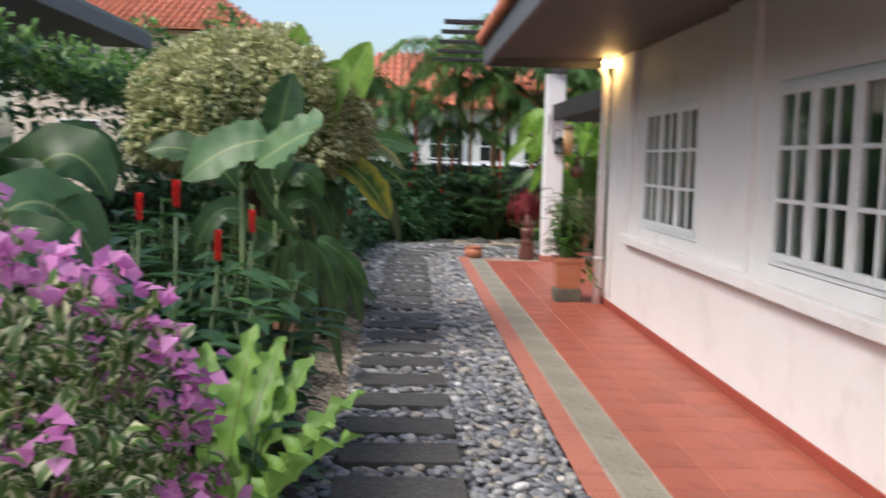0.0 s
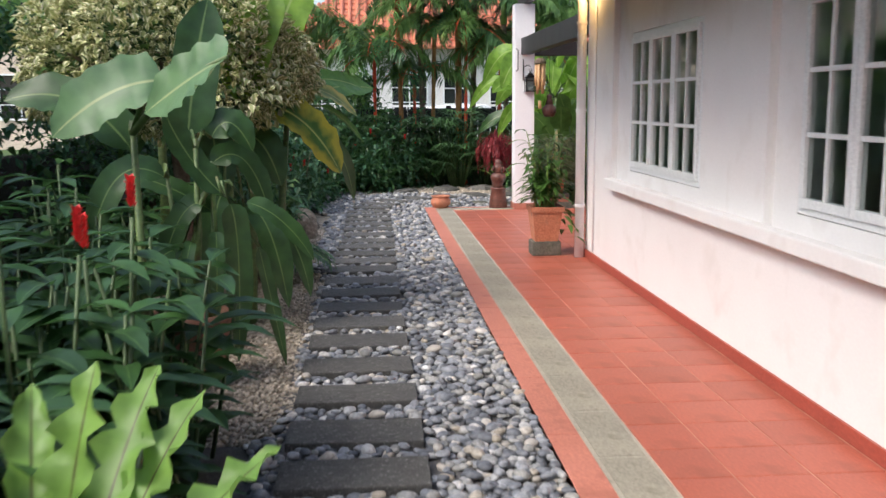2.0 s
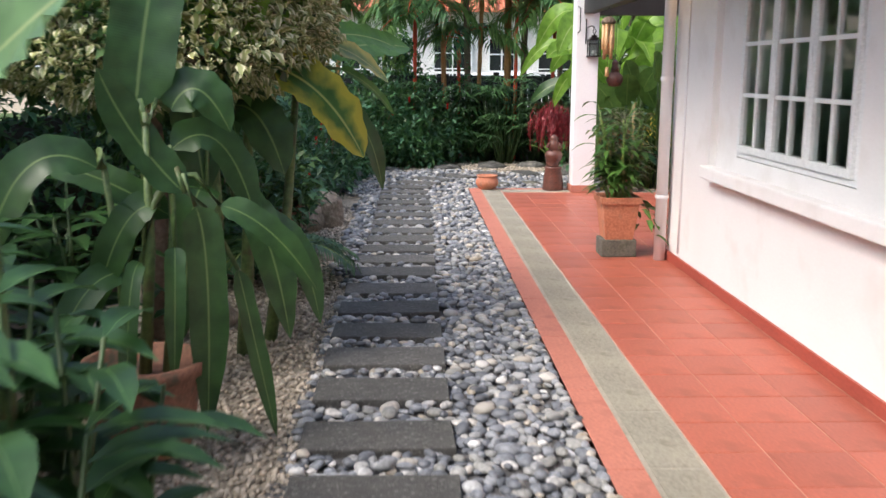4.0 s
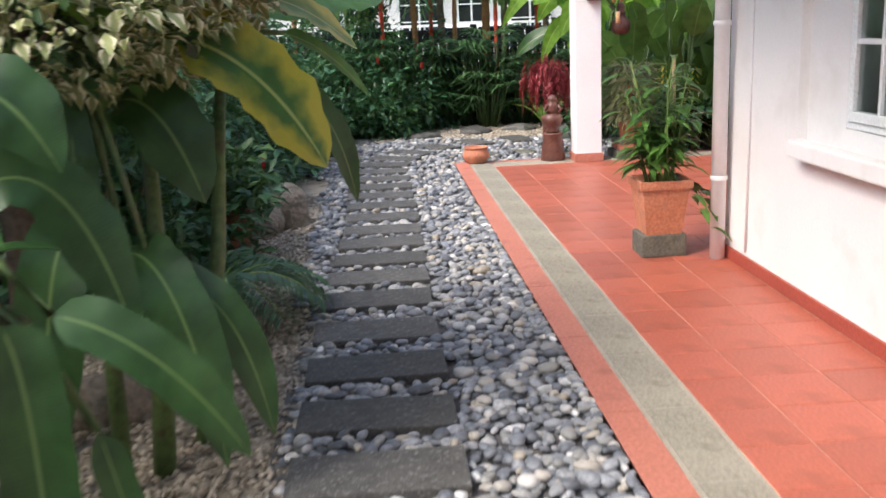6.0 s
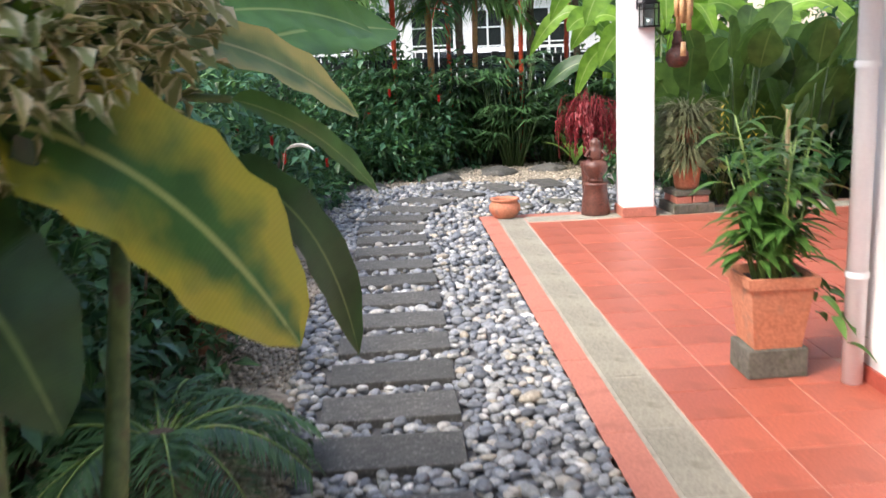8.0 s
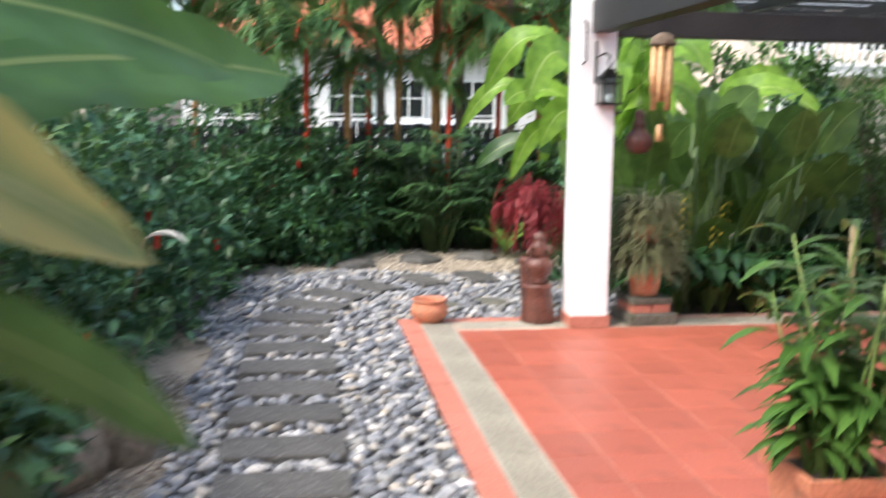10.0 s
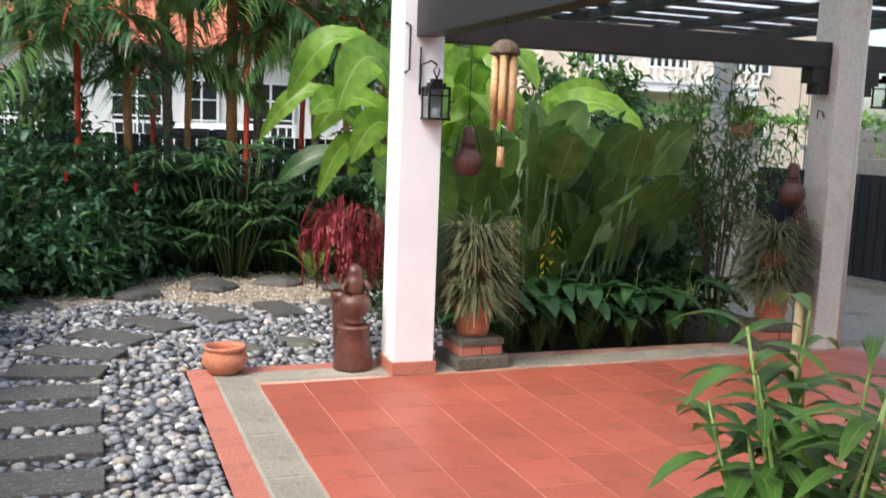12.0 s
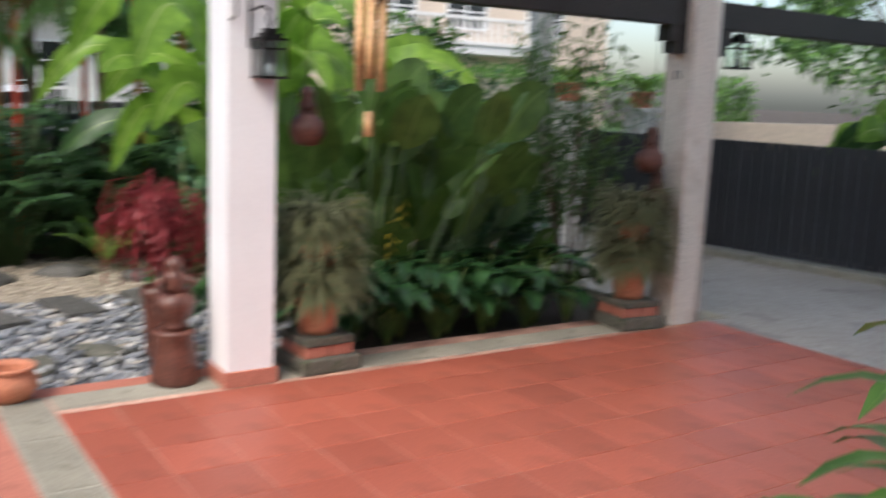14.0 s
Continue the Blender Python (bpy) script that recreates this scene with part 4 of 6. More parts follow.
# hedge along the neighbour's side
def hedge(x0, y0, x1, y1, h, count, mats, seed, label, leaf=(0.085, 0.045), name="hedge", lump=0.12):
    o = empty(name, (x0 + x1) / 2, (y0 + y1) / 2, 0, label, "hedge")
    cx, cy = (x0 + x1) / 2, (y0 + y1) / 2
    core = Build()
    nx, nz = 40, 8
    hx, hy = max((x1 - x0) / 2 - 0.2, 0.1), max((y1 - y0) / 2 - 0.2, 0.1)
    # Added soil-dark box stands in for the shade deep in the leaves.
    core.box(-hx + 0.15, -hy + 0.15, -0.07, hx - 0.15, hy - 0.15, h * 0.45, M_SOIL_SHADE)
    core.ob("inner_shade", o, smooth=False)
    foliage_cloud("foliage", o, count, bank_where(x0 - cx, y0 - cy, x1 - cx, y1 - cy, 0.0, h, lump), leaf[0], leaf[1], mats, seed)
    return o


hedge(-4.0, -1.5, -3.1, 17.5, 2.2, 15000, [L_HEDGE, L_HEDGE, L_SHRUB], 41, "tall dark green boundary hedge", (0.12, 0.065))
o = empty("hedge_growth", -3.5, 8, 0, "fresh light green shoots on top of the hedge", "hedge")
foliage_cloud("foliage", o, 5000, lambda r: (V((r.uniform(-0.45, 0.45), r.uniform(-9, 9.3), 0)) + UP * (2.08 + 0.36 * r.random() ** 2 + 0.12 * noise.noise(V((r.random(), 0, 0)))), UP), 0.12, 0.06, L_HEDGETOP, 42)

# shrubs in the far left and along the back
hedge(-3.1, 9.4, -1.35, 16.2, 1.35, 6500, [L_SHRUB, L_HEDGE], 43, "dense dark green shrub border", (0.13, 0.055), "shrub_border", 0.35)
for i, (x, y, s, h) in enumerate(((-1.4, 10.4, 0.55, 0.75), (-1.5, 12.4, 0.65, 0.85), (-1.3, 14.0, 0.6, 0.8), (-1.15, 15.3, 0.6, 0.75), (0.1, 18.0, 0.65, 1.0), (3.2, 18.2, 0.6, 0.8), (-1.6, 9.3, 0.5, 0.9), (-0.6, 17.6, 0.6, 1.05), (0.7, 18.5, 0.5, 1.15), (-1.5, 17.2, 0.7, 1.25), (2.4, 18.7, 0.5, 1.1), (3.3, 18.8, 0.6, 1.3), (4.0, 18.4, 0.7, 1.2), (1.5, 18.9, 0.5, 0.9), (-2.4, 13.2, 0.8, 1.6), (-2.3, 15.2, 0.8, 1.7), (-2.3, 11.0, 0.8, 1.6), (5.0, 18.6, 0.7, 1.3), (-2.6, 16.6, 0.8, 1.2), (-2.0, 17.8, 0.9, 1.5), (-0.9, 18.4, 0.8, 1.45), (-1.0, 16.6, 0.6, 0.8), (0.0, 17.4, 0.45, 0.6), (-0.2, 18.9, 0.7, 1.5), (4.75, 15.4, 0.45, 1.15), (5.25, 16.0, 0.5, 1.35), (4.5, 16.2, 0.55, 1.3), (5.5, 17.0, 0.6, 1.4), (3.6, 15.9, 0.5, 1.2), (2.75, 15.9, 0.5, 1.1), (6.1, 18.3, 0.7, 1.5))):
    o = empty("shrub", x, y, 0, "rounded dark green leafy shrub", "shrub", "border shrubs")
    foliage_cloud("foliage", o, int(1300 * max(1, s * h / 0.5)), dome_where(s, s, h, 0.1, 0.6, 0.55, 2.2), 0.13, 0.055, [L_SHRUB, L_GINGER], 300 + i)
    b = Build()
    rr = random.Random(i)
    for k in range(5):
        a = rr.uniform(0, 6.28)
        b.tube([(0, 0, -0.07), (s * 0.5 * math.cos(a), s * 0.5 * math.sin(a), h * 0.8)], [0.015, 0.006], M_TRUNK, 5)
    if i in (1, 2, 3, 4):
        for k in range(4):
            a = rr.uniform(3.3, 6.2)
            p = V((s * 0.9 * math.cos(a), s * 0.9 * math.sin(a), rr.uniform(0.3, h)))
            for j in range(14):
                b.leaf(p + UP * 0.006 * j, V((math.cos(j * 2.4) * 0.5, math.sin(j * 2.4) * 0.5, 0.8)).normalized(), UP, 0.045, 0.03, L_RED, 0.3, 0)
    b.ob("stems", o)["kind"] = "stuff"

# potted plant and pale dry leaf on the far left of the path
o = empty("potted_plant", -1.15, 10.75, 0, "leafy plant in a dark clay pot on the gravel", "potted plant")
lathe_ob("pot", pot_profile(0.17, 0.3), M_POTDARK, o)
foliage_cloud("foliage", o, 450, dome_where(0.3, 0.3, 0.35, 0.35, 0.6, 0.3), 0.1, 0.07, L_FINE, 61)
b = Build()
b.blade(V((0, 0, 0)), V((0.1, 0.0, 0.05)), V((0.2, -0.02, -0.02)), 0.08, L_DEAD, segs=6, shape="oval", fold=0.25)
b.tube([(0, 0, 0), (-0.06, 0.02, -0.3)], 0.004, M_TRUNK, 5)
tagged(b.ob("dry_leaf", at=pose(-0.75, 11.9, 0.93)), "dry pale curled leaf caught in the shrubs", "leaf")

# ---- back fence and palms ----
fence = empty("back_fence", 1.5, 19.5, 0, "black slatted timber boundary fence", "fence")
b = Build()
for x in range(-6, 8, 2):
    b.box(x - 0.05, 0.03, -0.07, x + 0.05, 0.13, 1.42, M_DARKWOOD)
b.box(-6.0, 0.03, 0.25, 6.0, 0.07, 0.33, M_DARKWOOD)
b.box(-6.0, 0.03, 1.15, 6.0, 0.07, 1.23, M_DARKWOOD)
b.ob("frame", fence, smooth=False)
slat = box_ob("slat", -0.055, -0.012, 0.02, 0.055, 0.012, 1.36, M_CHARCOAL, fence, 0.003, pose(-6, 0, 0))
for i in range(1, 97):
    s2 = slat.copy()
    scene.collection.objects.link(s2)
    s2.matrix_basis = pose(-6 + i * 0.125, 0, 0)


def palm(x, y, h, r, m, seed, sheath, fronds=8, lit=0.75, label="slender palm with a ringed orange stem"):
    rng = random.Random(seed)
    o = empty("palm", x, y, 0, label, "palm tree", "sealing wax palms")
    b = Build()
    lx, ly = rng.uniform(-0.12, 0.12), rng.uniform(-0.1, 0.1)
    pts, rad = [], []
    n = int(h / 0.14)
    for i in range(n + 1):
        t = i / n
        pts += [(lx * t, ly * t, -0.07 + (h + 0.07) * t)]
        rad += [r * (1.12 if i % 2 else 0.97)]
    b.tube(pts, rad, m, 8)
    b.ob("trunk", o)
    b = Build()
    b.tube([(lx, ly, h), (lx, ly, h + 0.5)], [r * 1.35, r * 0.8], sheath, 8)
    b.ob("crownshaft", o)
    b = Build()
    for i in range(fronds):
        a = i * 6.28 / fronds + rng.uniform(-0.3, 0.3)
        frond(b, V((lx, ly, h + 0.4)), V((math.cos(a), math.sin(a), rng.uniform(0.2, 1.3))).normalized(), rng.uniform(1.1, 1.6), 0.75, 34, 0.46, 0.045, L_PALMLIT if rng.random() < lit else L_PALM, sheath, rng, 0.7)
    b.ob("fronds", o)["kind"] = "stuff"


for i, (x, h, r, m, sh) in enumerate(((-1.3, 2.6, 0.035, M_STALKORANGE, M_STALKRED), (-0.5, 2.3, 0.035, M_STALKGREEN, M_STALKGREEN), (0.05, 1.9, 0.03, M_STALKRED, M_STALKRED), (0.58, 3.2, 0.042, M_STALKORANGE, M_STALKRED), (0.82, 1.6, 0.03, M_STALKRED, M_STALKRED), (0.98, 3.0, 0.05, M_TRUNK, M_STALKGREEN), (1.12, 2.5, 0.035, M_STALKORANGE, M_STALKORANGE), (1.66, 3.6, 0.06, M_STALKORANGE, M_STALKRED), (1.75, 2.4, 0.03, M_STALKRED, M_STALKRED), (1.90, 3.4, 0.05, M_TRUNK, M_STALKGREEN), (2.42, 2.1, 0.03, M_STALKRED, M_STALKRED), (2.55, 2.9, 0.045, M_TRUNK, M_STALKGREEN), (3.0, 2.3, 0.035, M_STALKORANGE, M_STALKRED), (3.5, 3.0, 0.04, M_STALKORANGE, M_STALKGREEN), (4.2, 2.6, 0.04, M_TRUNK, M_STALKGREEN), (-2.2, 2.6, 0.04, M_TRUNK, M_STALKGREEN), (-3.0, 3.0, 0.04, M_TRUNK, M_STALKGREEN))):
    palm(x, 18.95 + 0.25 * math.sin(i * 2.1), h, r, m, 500 + i, sh)


def lady_palm(x, y, h, seed):
    """Clump of canes with fan leaves."""
    rng = random.Random(seed)
    o = empty("fan_palm", x, y, 0, "dark green lady palm clump with fan leaves", "palm", "fan palms")
    b = Build()
    for i in range(38):
        a, r = rng.uniform(0, 6.28), rng.uniform(0.05, 0.45)
        top = V((r * 1.3 * math.cos(a), r * 1.3 * math.sin(a), h * rng.uniform(0.2, 1.0)))
        b.tube([(r * 0.4 * math.cos(a), r * 0.4 * math.sin(a), -0.07), tuple(top)], [0.012, 0.007], M_STALKDARK, 5)
        axis = V((math.cos(a), math.sin(a), 0.4)).normalized()
        side = axis.cross(UP).normalized()
        for k in range(10):
            w = (k - 4.5) / 4.5 * 1.3
            d = (axis * math.cos(w) + side * math.sin(w)).normalized()
            b.leaf(top, d, UP, rng.uniform(0.28, 0.42), 0.045, L_PALM, 0.1, rng.uniform(0.15, 0.5))
    b.ob("fans", o)["kind"] = "stuff"


lady_palm(1.55, 18.2, 1.4, 1)
lady_palm(1.15, 18.5, 1.2, 6)
lady_palm(3.3, 18.0, 1.2, 7)
lady_palm(3.9, 17.6, 1.3, 8)
lady_palm(0.1, 18.3, 1.25, 9)
lady_palm(2.1, 18.4, 1.15, 2)
lady_palm(2.7, 18.3, 1.0, 3)
lady_palm(0.6, 18.6, 1.1, 5)

# nest fern on the ground and heliconia by the fence
o = empty("ground_fern", 2.25, 17.6, 0, "green strap-leaved fern on the gravel", "fern")
rng = random.Random(3)
for i in range(9):
    a = i * 0.7
    b = Build()
    d = V((math.cos(a), math.sin(a), 0))
    b.blade(V((0, 0, 0)), d * 0.2 + UP * 0.3, d * rng.uniform(0.35, 0.5) + UP * rng.uniform(0.2, 0.45), 0.09, L_FERN, segs=8, shape="strap", seed=i)
    b.ob("frond", o)
banana(2.75, 17.1, "bright green banana plant by the fence", [(0, 0, 0, 0, 1.2, 0.04), (0.2, 0.2, 0.25, 0.2, 1.7, 0.04)], around(7, 0.1, 1.25, 0.85, 0.45, 0.26, [L_BRIGHT, L_BRIGHT, L_BANANA], 15, 0.75) + around(5, 0.2, 1.8, 0.9, 0.7, 0.26, L_BRIGHT, 16, 0.8), 610)

# ---- planting beyond the terrace ----
def paddle_plant(x, y, seed, n, hmin, hmax, lmin, lmax, m, label, spread=0.55, group="paddle leaf plants"):
    rng = random.Random(seed)
    o = empty("paddle_leaf_plant", x, y, 0, label, "plant", group)
    st = Build()
    for i in range(n):
        a, r = rng.uniform(0, 6.28), rng.uniform(0, spread)
        hh = rng.uniform(hmin, hmax)
        L = rng.uniform(lmin, lmax)
        base = V((r * 0.5 * math.cos(a), r * 0.5 * math.sin(a), -0.07))
        top = V((r * 1.3 * math.cos(a), r * 1.3 * math.sin(a), hh))
        st.tube([tuple(base), tuple(top)], [0.012, 0.008], M_STALKDARK, 6)
        d = V((math.cos(a) * 0.5, math.sin(a) * 0.5, 1.0)).normalized()
        w = -1.57 + rng.uniform(-0.8, 0.8)
        b = Build()
        b.blade(top, top + d * L * 0.55, top + d * L * 0.75 + V((math.cos(a), math.sin(a), 0)) * L * 0.35 * rng.random(), L * rng.uniform(0.48, 0.6), m, up=V((math.cos(w), math.sin(w), 0.2)), segs=9, fold=0.1, wave=0.05, shape="oval", seed=seed * 50 + i)
        b.ob("leaf", o)
    st.ob("stalks", o)


paddle_plant(3.35, 14.95, 1, 40, 0.22, 1.4, 0.45, 0.68, L_CALATHEA, "tall paddle-leaved plant in the bed")
paddle_plant(3.95, 15.0, 2, 38, 0.22, 1.3, 0.45, 0.66, L_CALATHEA, "tall paddle-leaved plant in the bed")
paddle_plant(2.85, 15.2, 3, 30, 0.22, 1.35, 0.42, 0.62, L_CALATHEA, "tall paddle-leaved plant in the bed")
paddle_plant(4.35, 15.5, 4, 20, 0.4, 1.25, 0.4, 0.55, L_BANANA_PALE, "grey green paddle-leaved plant in the bed")
# Sunlight on these two plants is put into the bright leaf colour.
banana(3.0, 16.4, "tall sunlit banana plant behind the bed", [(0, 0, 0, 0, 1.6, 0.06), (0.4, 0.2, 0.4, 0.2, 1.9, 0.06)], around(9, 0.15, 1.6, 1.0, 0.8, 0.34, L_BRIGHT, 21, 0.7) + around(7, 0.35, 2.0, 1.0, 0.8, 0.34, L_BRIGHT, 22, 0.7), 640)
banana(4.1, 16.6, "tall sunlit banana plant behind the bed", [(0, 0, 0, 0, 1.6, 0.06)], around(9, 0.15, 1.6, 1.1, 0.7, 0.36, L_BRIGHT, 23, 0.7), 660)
rng = random.Random(6)
for i in range(11):
    x = 2.85 + i * 0.19
    o = empty("peace_lily", x, 14.42 + 0.14 * (i % 2), 0, "low glossy dark green peace lily", "plant", "peace lilies")
    b = Build()
    for k in range(20):
        a = rng.uniform(0, 6.28)
        d = V((math.cos(a), math.sin(a), 0))
        h = rng.uniform(0.2, 0.5)
        L = rng.uniform(0.24, 0.36)
        t = d * rng.uniform(0.05, 0.18) + UP * h
        b.tube([(0, 0, -0.07), tuple(t)], 0.004, M_STALKGREEN, 4)
        b.blade(t, t + d * L * 0.5 + UP * 0.05, t + d * L - UP * 0.09, L * 0.42, L_PEACE, segs=5, shape="oval", seed=k)
    b.ob("leaves", o)
    if i % 3 == 0:
        b = Build()
        b.leaf(V((0.02, -0.05, 0.55)), V((0.2, -0.2, 0.9)).normalized(), UP, 0.09, 0.05, L_DEAD, 0.3, 0.1)
        b.tube([(0, 0, 0), (0.02, -0.05, 0.55)], 0.003, M_STALKGREEN, 4)
        b.ob("flower", o)
o = empty("yellow_heliconia", 3.25, 14.62, 0, "hanging yellow heliconia flowers among stalks", "plant")
for i, (dx, dz) in enumerate(((-0.25, 0.62), (-0.16, 0.75), (0.1, 0.6), (0.18, 0.7))):
    b = Build()
    b.tube([(dx * 0.5, 0.05, -0.07), (dx * 0.7, 0.03, 0.9), (dx, 0, dz + 0.2)], 0.006, M_STALKGREEN, 5)
    for k in range(9):
        b.leaf(V((dx, 0, dz + 0.18 - k * 0.035)), V((0.5 * (-1) ** k, -0.2, -0.7)).normalized(), UP, 0.08, 0.03, L_YELLOW, 0.3, 0)
    b.ob("flower_spike", o)
o = empty("fine_leaved_tree", 5.0, 14.75, 0, "slender shrub with fine open foliage", "shrub")
b = Build()
rng = random.Random(14)
ends = []
for i in range(9):
    a = rng.uniform(0, 6.28)
    t = V((0.4 * math.cos(a), 0.4 * math.sin(a), rng.uniform(1.2, 2.15)))
    b.tube([(0, 0, -0.07), tuple(t * 0.5 + V((0, 0, 0.1))), tuple(t)], [0.014, 0.009, 0.004], M_TRUNK, 5)
    ends.append(t)
b.ob("branches", o)
foliage_cloud("foliage", o, 2400, lambda r: ((lambda e: e * r.uniform(0.45, 1.05) + unit(r) * 0.14)(r.choice(ends)), unit(r)), 0.11, 0.025, L_FINE, 71)


# ---- potted things on the terrace ----
def spider_crown(parent, z, r, count, seed):
    rng = random.Random(seed)
    b = Build()
    for i in range(count):
        a = rng.uniform(0, 6.28)
        d = V((math.cos(a), math.sin(a), 0))
        L = r * rng.uniform(0.55, 1.05)
        lift = rng.uniform(-0.1, 1.15)
        p = d * 0.04 + UP * (z + rng.uniform(-0.03, 0.05))
        tip = p + d * L * rng.uniform(0.8, 1.05) + UP * L * (lift * 0.75 - rng.uniform(0.15, 0.6))
        b.blade(p, p + d * L * 0.5 + UP * L * lift * 0.8, tip, 0.012, L_SPIDER, segs=4, shape="strap", fold=0.2, seed=i)
    b.ob("blades", parent)["kind"] = "stuff"


def spider_stand(x, y, turn, seed):
    o = empty("spider_plant_stand", x, y, 0, "two-tier spider plant in clay pots on a mossy block", "potted plant", "spider plant stands")
    box_ob("plinth", -0.19, -0.19, 0, 0.19, 0.19, 0.085, M_PLINTH, o, 0.012)
    b = Build()
    for i in range(4):
        b.box(-0.15 + 0.155 * (i % 2), -0.15 + 0.155 * (i // 2), 0.086, -0.005 + 0.155 * (i % 2), -0.005 + 0.155 * (i // 2), 0.15, M_EDGE)
    b.ob("bricks", o, smooth=False, bevel=0.006)
    box_ob("cap", -0.16, -0.16, 0.151, 0.16, 0.16, 0.20, M_PLINTH, o, 0.01)
    lathe_ob("pot", pot_profile(0.14, 0.30), M_POT, o, pose(0, 0, 0.2))
    lathe_ob("pot", pot_profile(0.11, 0.26), M_POT, o, pose(0, 0, 0.50))
    spider_crown(o, 0.47, 0.36, 1100, seed)
    spider_crown(o, 0.78, 0.33, 850, seed + 1)
    o.matrix_basis = pose(x, y, 0, 0, 0, turn)


spider_stand(2.56, 14.08, 4, 900)
spider_stand(5.00, 14.06, -6, 920)

# stoneware figure: perforated stand, urn and a plain finial
o = empty("garden_ornament", 1.74, 14.11, 0, "dark red stoneware urn on a perforated stand", "ornament")
lathe_ob("stand", [(0.16, 0), (0.162, 0.03), (0.145, 0.2), (0.125, 0.32), (0.135, 0.335), (0.135, 0.36), (0.09, 0.365)], M_GLAZE, o)
b = Build()
for j in range(4):
    for i in range(14):
        a = (i + 0.5 * (j % 2)) * 6.283 / 14
        r = 0.156 - 0.0095 * (j + 1) * 0.9
        p = (r * math.cos(a), r * math.sin(a), 0.06 + j * 0.065)
        q = (p[0] * 1.03, p[1] * 1.03, p[2])
        b.tube([p, q], 0.011, M_RUBBER, 6)
b.ob("holes", o)["kind"] = "stuff"
lathe_ob("urn", [(0.085, 0.365), (0.09, 0.40), (0.075, 0.42), (0.12, 0.47), (0.138, 0.53), (0.13, 0.58), (0.10, 0.605), (0.085, 0.62)], M_GLAZE, o)
lathe_ob("finial", [(0.085, 0.62), (0.07, 0.66), (0.08, 0.70), (0.07, 0.74), (0.055, 0.76), (0.062, 0.79), (0.05, 0.83), (0.02, 0.855)], M_GLAZE, o)
for sgn in (-1, 1):
    b = Build()
    b.tube([(0.07 * sgn, -0.02, 0.72), (0.11 * sgn, -0.05, 0.67), (0.06 * sgn, -0.08, 0.63)], [0.025, 0.022, 0.02], M_GLAZE, 8)
    b.ob("handle", o)

o.scale = (0.80, 0.80, 0.80)

# red trailing plant behind it
o = empty("red_trailing_plant", 1.80, 14.62, 0, "maroon trailing plant in a tall clay pot", "potted plant")
lathe_ob("pot", pot_profile(0.085, 0.42), M_GLAZE, o)
b = Build()
rng = random.Random(88)
for i in range(80):
    a = rng.uniform(0, 6.28)
    d = V((math.cos(a), math.sin(a), 0))
    r = rng.uniform(0.06, 0.30)
    top = 0.86 + rng.uniform(-0.05, 0.28) * (1 - r)
    bottom = rng.uniform(0.42, 0.78)
    pts = [V((0, 0, 0.5)), d * r * 0.4 + UP * top, d * r * 0.9 + UP * (top - 0.03), d * r * 1.1 + UP * (top * 0.5 + bottom * 0.5), d * r * 1.08 + UP * bottom]
    b.tube([tuple(p) for p in pts], 0.004, L_DARKRED, 4)
    for k in range(26):
        t = k / 26
        p = pts[2].lerp(pts[4], t) + unit(rng) * 0.012
        b.leaf(p, (V((0, 0, -1)) + unit(rng) * 0.6).normalized(), d, rng.uniform(0.035, 0.06), 0.016, L_DARKRED, 0.2, 0.1)
b.ob("trails", o)["kind"] = "stuff"

# squat bowl on the corner
bowl = lathe_ob("clay_bowl", [(0.10, 0), (0.125, 0.02), (0.165, 0.08), (0.165, 0.13), (0.14, 0.165), (0.135, 0.175), (0.155, 0.19), (0.155, 0.205), (0.13, 0.205), (0.12, 0.17), (0.14, 0.1), (0.01, 0.03)], M_POT, at=pose(0.925, 14.16, 0.004) @ Matrix.Scale(0.85, 4))
tagged(bowl, "squat empty terracotta bowl on the terrace corner", "bowl")

# square planter at the house corner
o = empty("square_planter", 1.63, 9.90, 0, "leafy plant in a square terracotta planter on a block", "potted plant")
box_ob("block", -0.14, -0.12, 0, 0.14, 0.12, 0.14, M_PLINTH, o, 0.01)
b = Build()
k = len(b.v)
for hw, z in ((0.11, 0.141), (0.145, 0.43), (0.16, 0.43), (0.165, 0.48), (0.145, 0.48), (0.135, 0.44)):
    b.v.extend([(-hw, -hw, z), (hw, -hw, z), (hw, hw, z), (-hw, hw, z)])
for j in range(5):
    for i in range(4):
        b.face([k + j * 4 + i, k + j * 4 + (i + 1) % 4, k + (j + 1) * 4 + (i + 1) % 4, k + (j + 1) * 4 + i], M_POT)
b.face([k, k + 3, k + 2, k + 1], M_POT)
b.face([k + 20, k + 21, k + 22, k + 23], M_SOIL_SHADE)
b.ob("planter", o, smooth=False)
b, st = Build(), Build()
rng = random.Random(55)
for i in range(22):
    a = rng.uniform(0, 6.28)
    lean = V((math.cos(a) * 0.28, math.sin(a) * 0.28, 1)).normalized()
    hh = rng.uniform(0.25, 0.75) if i > 6 else rng.uniform(0.6, 0.8)
    r0 = V((rng.uniform(-0.08, 0.08), rng.uniform(-0.08, 0.08), 0.43))
    st.tube([tuple(r0), tuple(r0 + lean * hh)], [0.007, 0.004], M_STALKGREEN, 5)
    for j in range(13):
        p = r0 + lean * hh * (0.3 + 0.7 * j / 12)
        w = rng.uniform(0, 6.28)
        d = V((math.cos(w), math.sin(w), 0.3))
        L = rng.uniform(0.15, 0.26)
        b.blade(p, p + d * L * 0.5 + UP * 0.02, p + d * L - UP * L * 0.45, L * 0.22, L_POTTED, segs=4, shape="oval", seed=i * 13 + j)
